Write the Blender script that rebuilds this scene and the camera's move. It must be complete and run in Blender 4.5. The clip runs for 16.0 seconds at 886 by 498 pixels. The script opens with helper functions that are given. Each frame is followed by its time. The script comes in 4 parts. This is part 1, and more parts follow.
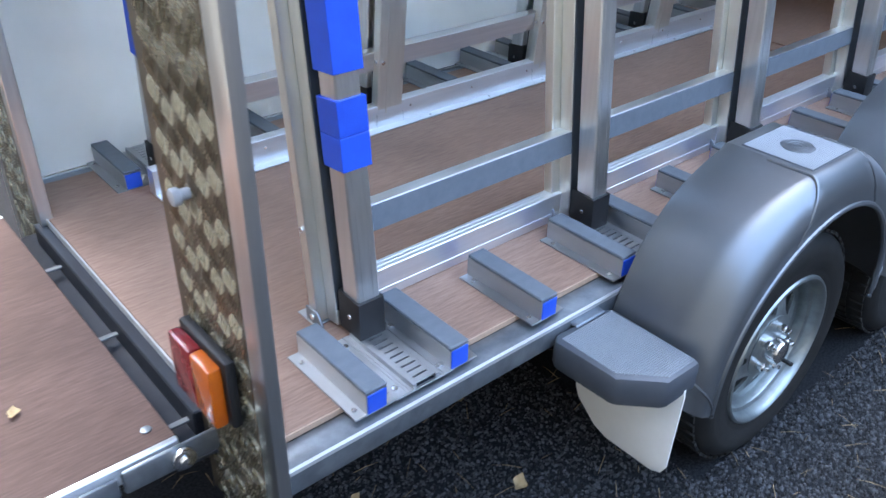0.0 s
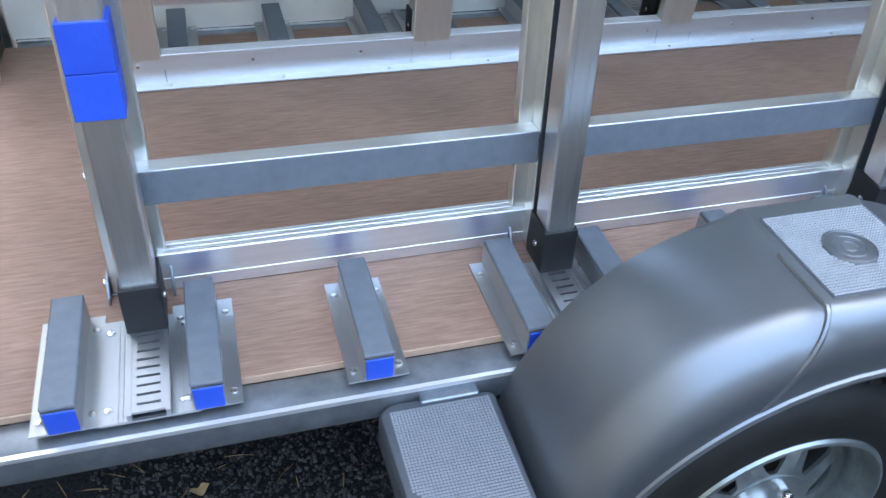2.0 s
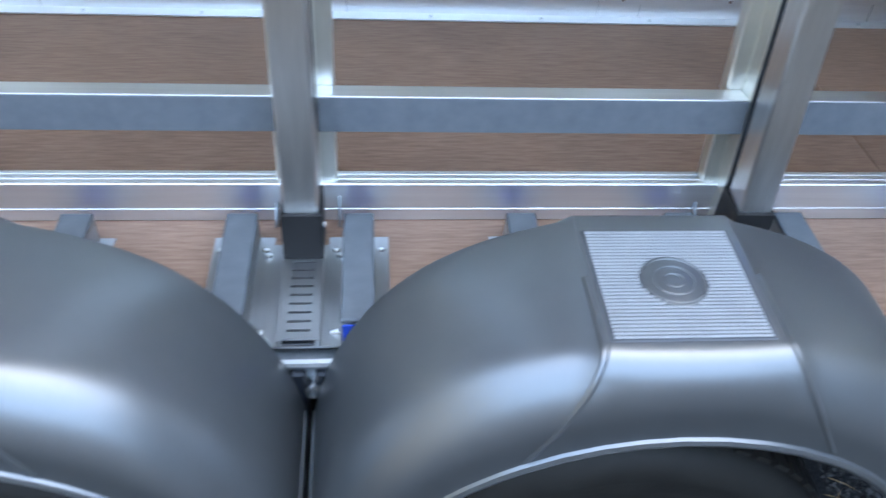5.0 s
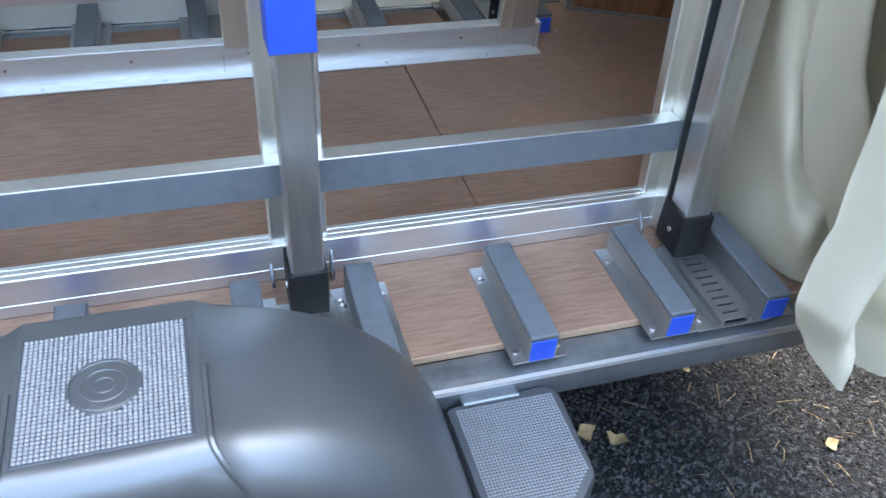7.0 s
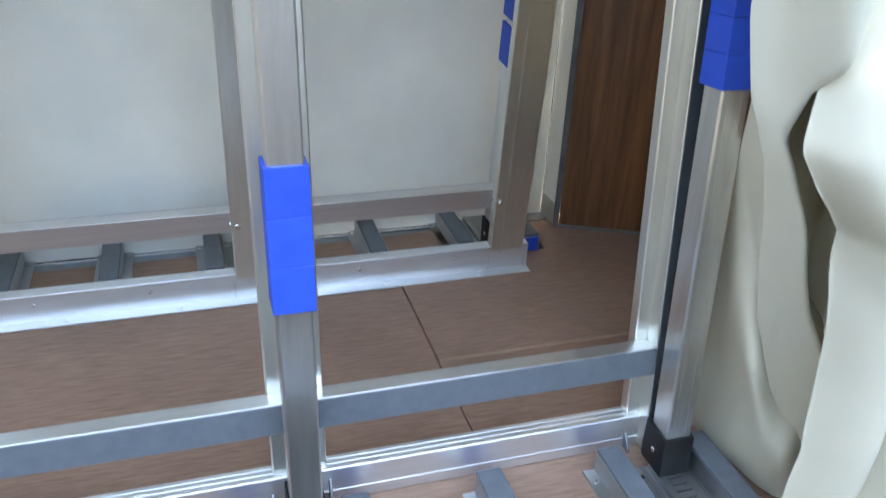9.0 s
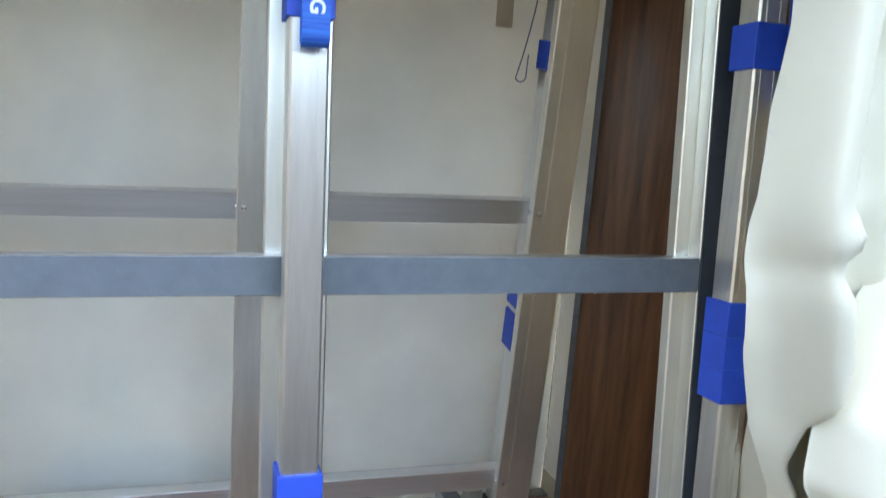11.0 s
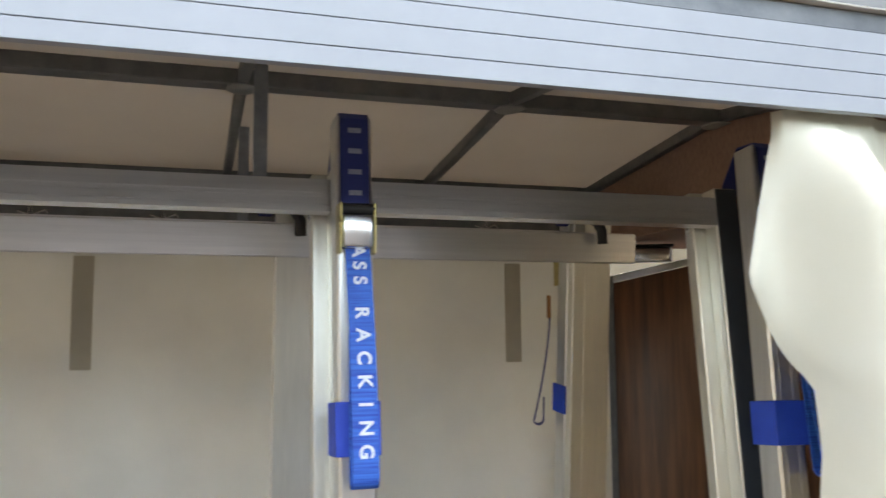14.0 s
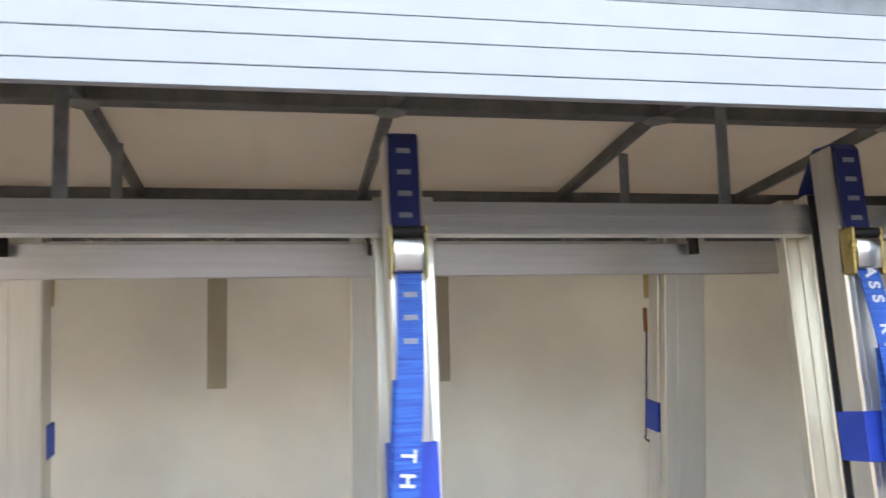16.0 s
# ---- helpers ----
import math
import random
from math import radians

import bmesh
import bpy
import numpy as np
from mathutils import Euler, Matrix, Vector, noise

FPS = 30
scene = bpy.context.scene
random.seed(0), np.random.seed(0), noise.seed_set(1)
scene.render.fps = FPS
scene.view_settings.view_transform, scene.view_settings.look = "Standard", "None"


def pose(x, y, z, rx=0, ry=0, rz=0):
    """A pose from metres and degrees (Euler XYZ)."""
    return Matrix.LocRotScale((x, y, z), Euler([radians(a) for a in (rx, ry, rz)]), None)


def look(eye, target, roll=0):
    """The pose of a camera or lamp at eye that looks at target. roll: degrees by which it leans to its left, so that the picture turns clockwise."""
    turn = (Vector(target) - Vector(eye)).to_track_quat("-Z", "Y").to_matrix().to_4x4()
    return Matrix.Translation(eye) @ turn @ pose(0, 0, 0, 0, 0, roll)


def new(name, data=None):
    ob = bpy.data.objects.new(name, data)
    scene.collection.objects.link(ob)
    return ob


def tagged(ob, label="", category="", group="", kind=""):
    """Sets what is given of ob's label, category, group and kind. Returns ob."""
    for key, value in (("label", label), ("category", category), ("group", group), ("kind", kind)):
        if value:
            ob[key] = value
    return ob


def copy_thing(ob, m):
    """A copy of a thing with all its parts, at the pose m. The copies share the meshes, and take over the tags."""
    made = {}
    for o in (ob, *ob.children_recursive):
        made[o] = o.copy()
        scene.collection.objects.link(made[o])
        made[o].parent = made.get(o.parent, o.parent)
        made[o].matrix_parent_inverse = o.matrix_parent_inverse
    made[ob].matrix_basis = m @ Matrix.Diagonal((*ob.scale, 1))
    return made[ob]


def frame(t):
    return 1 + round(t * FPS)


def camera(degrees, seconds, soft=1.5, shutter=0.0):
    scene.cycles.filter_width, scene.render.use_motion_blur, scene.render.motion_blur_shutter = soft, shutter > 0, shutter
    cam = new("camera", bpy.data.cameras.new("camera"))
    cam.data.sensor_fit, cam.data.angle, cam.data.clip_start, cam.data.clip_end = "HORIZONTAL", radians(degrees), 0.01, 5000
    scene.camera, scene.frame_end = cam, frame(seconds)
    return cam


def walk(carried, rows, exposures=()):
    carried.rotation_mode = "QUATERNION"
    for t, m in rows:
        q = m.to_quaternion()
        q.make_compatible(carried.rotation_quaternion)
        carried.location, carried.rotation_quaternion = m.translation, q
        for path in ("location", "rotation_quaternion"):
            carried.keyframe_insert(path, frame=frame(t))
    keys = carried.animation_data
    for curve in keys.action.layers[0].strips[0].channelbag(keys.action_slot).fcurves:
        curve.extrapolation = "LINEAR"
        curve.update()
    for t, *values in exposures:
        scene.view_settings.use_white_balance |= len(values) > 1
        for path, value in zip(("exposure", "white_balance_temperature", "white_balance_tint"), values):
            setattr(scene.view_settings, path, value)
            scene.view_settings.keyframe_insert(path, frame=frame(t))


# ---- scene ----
cam = camera(56.5, 16.0, 1.4, 0.4)
EXPOSURE = [(0, 4.1, 6800, 7), (1, 4.2, 7100, 6), (2, 4.1, 7300, 5), (5.2, 4.15, 7600, 4), (9.2, 4.25, 8100, 5), (11.3, 4.15, 8500, 6), (12.5, 3.82, 9000, 8), (14, 4.03, 10300, 11), (15, 4.35, 10500, 12), (16, 4.35, 10000, 13)]
PATH = [
    (0, (-0.386, -0.775, 1.523), (0.73, 0.511, 0.472), 1.1),
    (0.5, (-0.202, -0.702, 1.489), (0.877, 0.575, 0.391), 3.9),
    (1, (0.031, -0.654, 1.446), (1.013, 0.64, 0.279), 4.6),
    (1.5, (0.237, -0.669, 1.44), (1.022, 0.719, 0.234), 4.7),
    (2, (0.42, -0.705, 1.446), (0.908, 0.777, 0.195), 3.9),
    (2.5, (0.62, -0.699, 1.424), (1.004, 0.768, 0.12), 5.1),
    (3, (0.813, -0.688, 1.422), (1.074, 0.722, 0.028), 6.1),
    (3.5, (1.043, -0.742, 1.448), (1.146, 0.756, 0.127), 2.0),
    (4, (1.258, -0.766, 1.458), (1.318, 0.75, 0.156), 1.4),
    (4.5, (1.427, -0.721, 1.43), (1.504, 0.814, 0.15), 2.4),
    (5, (1.606, -0.651, 1.398), (1.78, 0.821, 0.056), 4.2),
    (5.2, (1.654, -0.638, 1.4), (1.871, 0.833, 0.063), 4.7),
    (7.3, (2.051, -0.676, 1.478), (2.573, 0.774, 0.203), 4.6),
    (7.5, (2.054, -0.687, 1.486), (2.56, 0.779, 0.223), 3.8),
    (8, (2.049, -0.7, 1.516), (2.554, 0.844, 0.35), 2.5),
    (8.5, (2.047, -0.703, 1.557), (2.587, 0.916, 0.513), 2.4),
    (9, (2.042, -0.702, 1.599), (2.58, 0.979, 0.659), 2.5),
    (9.2, (2.037, -0.698, 1.613), (2.577, 1.006, 0.715), 2.6),
    (11.3, (2.006, -0.712, 1.723), (2.584, 1.175, 1.397), 4.0),
    (11.5, (2.003, -0.714, 1.737), (2.581, 1.181, 1.460), 3.9),
    (12, (1.997, -0.716, 1.782), (2.599, 1.185, 1.628), 3.4),
    (12.5, (1.986, -0.714, 1.834), (2.589, 1.193, 1.808), 2.5),
    (13, (1.979, -0.713, 1.870), (2.605, 1.183, 1.976), 1.4),
    (13.5, (1.971, -0.723, 1.906), (2.621, 1.160, 2.093), 0.4),
    (14, (1.935, -0.718, 1.916), (2.524, 1.183, 2.113), -0.4),
    (14.5, (1.831, -0.698, 1.921), (2.295, 1.238, 2.117), -1.0),
    (15, (1.677, -0.677, 1.916), (2.084, 1.271, 2.111), -1.2),
    (15.5, (1.520, -0.675, 1.928), (1.886, 1.281, 2.121), -0.5),
    (16, (1.351, -0.692, 1.942), (1.731, 1.261, 2.152), -1.3),
]
walk(cam, [(t, look(eye, target, roll)) for t, eye, target, roll in PATH], EXPOSURE)


# ---- world and light ----
GROUND = 0.075
DECK = 0.60
MID = 0.635          # y of the trailer's centre line
world = bpy.data.worlds.new("world")
scene.world = world
world.use_nodes = True
wt = world.node_tree
sky = wt.nodes.new("ShaderNodeTexSky")
sky.sky_type = "NISHITA"
sky.sun_disc = False
sky.sun_elevation = radians(60)
sky.sun_rotation = radians(30)
sky.air_density, sky.dust_density = 1.0, 2.0
wt.links.new(sky.outputs[0], wt.nodes["Background"].inputs[0])
wt.nodes["Background"].inputs[1].default_value = 0.14
sun = new("sun", bpy.data.lights.new("sun", "SUN"))
sun.data.energy, sun.data.angle, sun.data.color = 0.14, radians(40), (1.0, 0.95, 0.86)
sun.matrix_world = look((1.0, 1.7, 3.4), (0, 0, 0))


# ---- materials ----
def material(name, base, rough=0.5, metal=0.0, second=None, scale=20.0, stretch=(1, 1, 1), contrast=0.5, fine=300.0,
             fine_bump=0.0, bump=0.0, rough_span=0.12, random_tone=0.0, coat=0.0, sheen=0.0, through_light=0.0, brushed=None, blotch=0.0, island=0.0, strand=0.8, spec=0.5):
    """A surface with two scales of variation: broad blotches between two colours, and fine grain in relief."""
    m = bpy.data.materials.new(name)
    m.use_nodes = True
    nt = m.node_tree
    n, li = nt.nodes, nt.links
    b = n["Principled BSDF"]
    b.inputs["Metallic"].default_value = metal
    b.inputs["Coat Weight"].default_value = coat
    b.inputs["Specular IOR Level"].default_value = spec
    b.inputs["Coat Roughness"].default_value = 0.15
    b.inputs["Sheen Weight"].default_value = sheen
    co = n.new("ShaderNodeTexCoord")
    mp = n.new("ShaderNodeMapping")
    mp.inputs["Scale"].default_value = stretch
    li.new(co.outputs["Object"], mp.inputs[0])
    n1 = n.new("ShaderNodeTexNoise")
    n1.inputs["Scale"].default_value, n1.inputs["Detail"].default_value = scale, 6
    n1.inputs["Roughness"].default_value = 0.6
    li.new(mp.outputs[0], n1.inputs["Vector"])
    ramp = n.new("ShaderNodeValToRGB")
    ramp.color_ramp.elements[0].position = 0.5 - contrast / 2
    ramp.color_ramp.elements[1].position = 0.5 + contrast / 2
    ramp.color_ramp.elements[0].color = (*base, 1)
    ramp.color_ramp.elements[1].color = (*(second or tuple(c * 1.15 for c in base)), 1)
    li.new(n1.outputs[0], ramp.inputs[0])
    colour = ramp.outputs[0]
    if random_tone:
        info = n.new("ShaderNodeObjectInfo")
        hsv = n.new("ShaderNodeHueSaturation")
        mr = n.new("ShaderNodeMapRange")
        mr.inputs["To Min"].default_value, mr.inputs["To Max"].default_value = 1 - random_tone, 1 + random_tone
        li.new(info.outputs["Random"], mr.inputs[0])
        li.new(mr.outputs[0], hsv.inputs["Value"])
        li.new(colour, hsv.inputs["Color"])
        colour = hsv.outputs[0]
    if blotch:
        n3 = n.new("ShaderNodeTexNoise")
        n3.inputs["Scale"].default_value, n3.inputs["Detail"].default_value = 3.2, 5
        li.new(co.outputs["Object"], n3.inputs["Vector"])
        m3 = n.new("ShaderNodeMapRange")
        m3.inputs["From Min"].default_value, m3.inputs["From Max"].default_value = 0.3, 0.7
        m3.inputs["To Min"].default_value, m3.inputs["To Max"].default_value = 1 - blotch, 1 + blotch
        li.new(n3.outputs[0], m3.inputs[0])
        h3 = n.new("ShaderNodeHueSaturation")
        li.new(m3.outputs[0], h3.inputs["Value"])
        li.new(colour, h3.inputs["Color"])
        colour = h3.outputs[0]
    if island:
        geo = n.new("ShaderNodeNewGeometry")
        m4 = n.new("ShaderNodeMapRange")
        m4.inputs["To Min"].default_value, m4.inputs["To Max"].default_value = 1 - island, 1 + island
        li.new(geo.outputs["Random Per Island"], m4.inputs[0])
        h4 = n.new("ShaderNodeHueSaturation")
        li.new(m4.outputs[0], h4.inputs["Value"])
        li.new(colour, h4.inputs["Color"])
        colour = h4.outputs[0]
    li.new(colour, b.inputs["Base Color"])
    rr = n.new("ShaderNodeMapRange")
    rr.inputs["To Min"].default_value, rr.inputs["To Max"].default_value = rough - rough_span, rough + rough_span
    li.new(n1.outputs[0], rr.inputs[0])
    li.new(rr.outputs[0], b.inputs["Roughness"])
    if brushed:
        way = n.new("ShaderNodeCombineXYZ")
        for k in range(3):
            way.inputs[k].default_value = brushed[k]
        li.new(way.outputs[0], b.inputs["Tangent"])
        b.inputs["Anisotropic"].default_value = strand
        b.inputs["Anisotropic Rotation"].default_value = 0.25
    if fine_bump or bump:
        n2 = n.new("ShaderNodeTexNoise")
        n2.inputs["Scale"].default_value, n2.inputs["Detail"].default_value = fine, 3
        li.new(mp.outputs[0], n2.inputs["Vector"])
        b1 = n.new("ShaderNodeBump")
        b1.inputs["Strength"].default_value, b1.inputs["Distance"].default_value = fine_bump, 0.001
        li.new(n2.outputs[0], b1.inputs["Height"])
        b2 = n.new("ShaderNodeBump")
        b2.inputs["Strength"].default_value, b2.inputs["Distance"].default_value = bump, 0.004
        li.new(n1.outputs[0], b2.inputs["Height"])
        li.new(b1.outputs[0], b2.inputs["Normal"])
        li.new(b2.outputs[0], b.inputs["Normal"])
    if through_light:
        tr = n.new("ShaderNodeBsdfTranslucent")
        li.new(colour, tr.inputs["Color"])
        mix = n.new("ShaderNodeMixShader")
        mix.inputs[0].default_value = through_light
        li.new(b.outputs[0], mix.inputs[1])
        li.new(tr.outputs[0], mix.inputs[2])
        li.new(mix.outputs[0], n["Material Output"].inputs[0])
    return m


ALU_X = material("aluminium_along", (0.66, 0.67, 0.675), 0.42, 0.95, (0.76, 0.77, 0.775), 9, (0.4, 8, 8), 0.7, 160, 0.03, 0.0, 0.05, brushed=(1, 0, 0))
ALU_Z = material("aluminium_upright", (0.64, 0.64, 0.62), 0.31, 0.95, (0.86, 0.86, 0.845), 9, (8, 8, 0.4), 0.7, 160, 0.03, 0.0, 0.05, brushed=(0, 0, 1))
# darker than the other aluminium: the colour holds down sky glare on flat parts
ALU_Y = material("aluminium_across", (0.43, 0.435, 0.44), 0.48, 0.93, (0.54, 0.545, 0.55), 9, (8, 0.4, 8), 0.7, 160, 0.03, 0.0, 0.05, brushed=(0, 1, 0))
RAIL_ALU = material("aluminium_rail", (0.66, 0.675, 0.69), 0.33, 0.96, (0.84, 0.85, 0.86), 11, (0.3, 9, 9), 0.7, 160, 0.0, 0.0, 0.05)
# warm tint in the base colour stands for yellowish reflections on the uprights
UP_ALU = material("aluminium_rack_upright", (0.70, 0.69, 0.635), 0.36, 0.96, (0.84, 0.83, 0.765), 14, (6, 6, 0.25), 0.8, 160, 0.02, 0.0, 0.08)
YELLOW_ZINC = material("yellow_passivated_zinc", (0.52, 0.42, 0.17), 0.3, 0.95, (0.66, 0.55, 0.27), 50, (1, 1, 1), 0.5)
WELD = material("welded_joint", (0.24, 0.25, 0.25), 0.45, 0.7, (0.36, 0.37, 0.37), 60, (1, 1, 1), 0.5, 220, 0.3, 0.1)
TAG = material("orange_tag", (0.30, 0.12, 0.03), 0.5, 0, (0.42, 0.19, 0.06), 40, (1, 1, 1), 0.5)
PLATE_ALU = material("aluminium_plate", (0.70, 0.71, 0.72), 0.43, 0.90, (0.84, 0.85, 0.86), 9, (0.4, 8, 8), 0.7, 160, 0.02, 0.0, 0.05)
GALV = material("galvanised_steel", (0.22, 0.243, 0.265), 0.38, 0.78, (0.34, 0.372, 0.40), 28, (1, 1, 1), 0.4, 220, 0.2, 0.05)
GALV_DULL = material("weathered_galvanised", (0.13, 0.135, 0.14), 0.5, 0.6, (0.22, 0.225, 0.225), 24, (1, 1, 1), 0.4, 220, 0.2, 0.05)
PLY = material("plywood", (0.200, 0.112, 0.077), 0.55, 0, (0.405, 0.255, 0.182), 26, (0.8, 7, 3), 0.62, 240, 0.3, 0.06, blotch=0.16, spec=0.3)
# deck plywood darkened: the ramp's shade is put into its colour
PLY_RAMP = material("shaded_plywood", (0.078, 0.045, 0.035), 0.65, 0, (0.165, 0.102, 0.080), 26, (0.8, 7, 3), 0.62, 240, 0.3, 0.06, blotch=0.2, spec=0.2)
PLY_EDGE = material("plywood_edge", (0.34, 0.215, 0.14), 0.7, 0, (0.50, 0.34, 0.235), 60, (1, 1, 10), 0.5, 200, 0.2)
RUBBER = material("grey_rubber", (0.105, 0.122, 0.140), 0.6, 0, (0.150, 0.167, 0.185), 40, (1, 1, 1), 0.5, 350, 0.3)
DARK_RUBBER = material("dark_rubber", (0.026, 0.031, 0.037), 0.55, 0, (0.042, 0.049, 0.057), 40, (1, 1, 1), 0.5, 350, 0.3)
BLUE = material("blue_foam", (0.007, 0.062, 0.50), 0.55, 0, (0.012, 0.090, 0.60), 25, (1, 1, 1), 0.5, 300, 0.3, random_tone=0.1)
BLACK = material("black_plastic", (0.006, 0.006, 0.007), 0.55, 0, (0.012, 0.012, 0.013), 40, (1, 1, 1), 0.5, 300, 0.2)
GUARD = material("grey_guard_paint", (0.158, 0.172, 0.186), 0.37, 0.75, (0.195, 0.209, 0.222), 7, (1, 1, 1), 0.6, 900, 0.06, 0.0, 0.06, coat=0.08, blotch=0.06)
STEP = material("grey_step_plastic", (0.062, 0.070, 0.082), 0.48, 0.2, (0.085, 0.094, 0.107), 20, (1, 1, 1), 0.5, 500, 0.2)
TREAD = material("pale_tread", (0.30, 0.315, 0.33), 0.4, 0.4, (0.38, 0.395, 0.41), 60, (1, 1, 1), 0.5)
STEP_TOP = material("pale_step_studs", (0.23, 0.248, 0.268), 0.4, 0.4, (0.29, 0.31, 0.33), 60, (1, 1, 1), 0.5)
TYRE = material("tyre_rubber", (0.013, 0.0125, 0.012), 0.6, 0, (0.024, 0.0235, 0.022), 30, (1, 1, 1), 0.5, 200, 0.3, spec=0.3)
RIM = material("galvanised_rim", (0.25, 0.28, 0.28), 0.38, 0.85, (0.39, 0.43, 0.425), 22, (1, 1, 1), 0.4, 200, 0.1)
CHROME = material("bright_zinc", (0.72, 0.73, 0.73), 0.2, 1.0, (0.82, 0.82, 0.82), 60, (1, 1, 1), 0.5)
CANVAS = material("cream_canvas", (0.685, 0.635, 0.49), 0.5, 0, (0.755, 0.705, 0.57), 5, (1, 1, 1), 0.6, 700, 0.25, 0.03, through_light=0.14, blotch=0.05)
LINING = material("pale_lining", (0.80, 0.795, 0.735), 0.7, 0, (0.84, 0.835, 0.775), 4, (1, 1, 1), 0.6, 600, 0.2, 0.03, through_light=0.12, blotch=0.09)
ROOFING = material("roof_canvas", (0.54, 0.50, 0.45), 0.75, 0, (0.60, 0.56, 0.50), 5, (1, 1, 1), 0.6, 600, 0.2, 0.02, through_light=0.14)
WHITE = material("white_enamel", (0.305, 0.315, 0.33), 0.4, 0, (0.35, 0.36, 0.375), 10, (1, 1, 1), 0.5)
INK_DIM = material("faded_weave", (0.22, 0.26, 0.36), 0.7, 0, (0.36, 0.40, 0.50), 200, (1, 1, 1), 0.5)
FLAP = material("white_flap", (0.72, 0.71, 0.65), 0.55, 0, (0.80, 0.79, 0.74), 12, (1, 1, 1), 0.5, 250, 0.2)
TAPE = material("beige_tape", (0.54, 0.485, 0.36), 0.6, 0, (0.58, 0.525, 0.40), 30, (1, 1, 1), 0.5)
WOOD = material("dark_woodgrain", (0.075, 0.030, 0.013), 0.40, 0, (0.27, 0.12, 0.055), 6, (7, 7, 0.45), 0.4, 120, 0.1)
CHECKER = material("checker_plate", (0.115, 0.095, 0.068), 0.45, 0.8, (0.20, 0.168, 0.122), 18, (1, 1, 1), 0.5, 200, 0.2)
BRIGHT_BAR = material("checker_bar", (0.46, 0.42, 0.31), 0.27, 0.9, (0.66, 0.60, 0.45), 60, (1, 1, 1), 0.5)
RED = material("red_lens", (0.17, 0.008, 0.013), 0.25, 0, (0.22, 0.012, 0.018), 40, (1, 1, 1), 0.5, coat=0.4)
AMBER = material("amber_lens", (0.44, 0.080, 0.004), 0.22, 0, (0.52, 0.11, 0.007), 40, (1, 1, 1), 0.5, coat=0.4)
WEB = material("blue_webbing", (0.004, 0.052, 0.38), 0.6, 0, (0.012, 0.19, 0.66), 40, (0.3, 0.3, 9), 0.35, 500, 0.4, 0.1)
NAVY = material("navy_webbing", (0.010, 0.020, 0.13), 0.6, 0, (0.016, 0.034, 0.20), 40, (1, 1, 60), 0.5, 500, 0.4)
INK = material("white_weave", (0.70, 0.74, 0.82), 0.7, 0, (0.80, 0.83, 0.88), 200, (1, 1, 1), 0.5)
ASPHALT = material("asphalt", (0.008, 0.0085, 0.0095), 0.95, 0, (0.032, 0.0335, 0.036), 160, (1, 1, 1), 0.35, 260, 1.0, 0.6, 0.05, spec=0.08)
STONE = material("road_stone", (0.012, 0.013, 0.0145), 0.6, 0, (0.068, 0.071, 0.076), 90, (1, 1, 1), 0.5, 300, 0.3, island=0.97, spec=0.3)
LEAF = material("dry_leaf", (0.30, 0.20, 0.085), 0.7, 0, (0.55, 0.42, 0.24), 60, (1, 1, 1), 0.5)
STRAW = material("dry_needle", (0.20, 0.135, 0.06), 0.7, 0, (0.42, 0.31, 0.17), 30, (1, 1, 1), 0.5, island=0.6)
DARK = material("dark_steel", (0.012, 0.015, 0.021), 0.5, 0.3, (0.026, 0.031, 0.04), 20, (1, 1, 1), 0.5)
# tones of the unseen walls, set for the reflections they give
GOLD = material("ochre_wall", (0.25, 0.233, 0.195), 0.85, 0, (0.33, 0.312, 0.27), 3, (1, 1, 1), 0.6, 60, 0.3, 0.1)
BROWN_WALL = material("brown_wall", (0.20, 0.15, 0.10), 0.85, 0, (0.32, 0.25, 0.17), 3, (1, 1, 1), 0.6, 60, 0.3, 0.1)
DARK_WALL = material("blue_grey_wall", (0.055, 0.063, 0.078), 0.6, 0, (0.085, 0.095, 0.11), 2, (1, 1, 12), 0.5, 60, 0.2, 0.1)


# ---- building helpers ----
def mesh_of(bm, name, mat, sharp=35, smooth=True):
    if smooth:
        for f in bm.faces:
            f.smooth = True
        for e in bm.edges:
            if len(e.link_faces) == 2 and e.calc_face_angle(0) > radians(sharp):
                e.smooth = False
    me = bpy.data.meshes.new(name)
    bm.to_mesh(me)
    bm.free()
    for one in mat if isinstance(mat, (list, tuple)) else [mat]:
        me.materials.append(one)
    return me


def part(name, bm, mat, parent=None, label="", sharp=35):
    ob = new(name, mesh_of(bm, name, mat, sharp) if isinstance(bm, bmesh.types.BMesh) else bm)
    if parent:
        ob.parent = parent
    if label:
        ob["label"] = label
    return ob


def empty(name, m=None, **tags):
    ob = new(name)
    ob.empty_display_size = 0.05
    if m is not None:
        ob.matrix_world = m
    return tagged(ob, **tags)


def add_box(bm, x0, x1, y0, y1, z0, z1, bevel=0.0, seg=1):
    r = bmesh.ops.create_cube(bm, size=1)
    vs = r["verts"]
    bmesh.ops.scale(bm, vec=(abs(x1 - x0), abs(y1 - y0), abs(z1 - z0)), verts=vs)
    bmesh.ops.translate(bm, vec=((x0 + x1) / 2, (y0 + y1) / 2, (z0 + z1) / 2), verts=vs)
    if bevel:
        es = list({e for v in vs for e in v.link_edges})
        bmesh.ops.bevel(bm, geom=es, offset=bevel, segments=seg, affect="EDGES", profile=0.5)
    return vs


def box(x0, x1, y0, y1, z0, z1, bevel=0.0015, seg=1):
    bm = bmesh.new()
    add_box(bm, x0, x1, y0, y1, z0, z1, bevel, seg)
    return bm


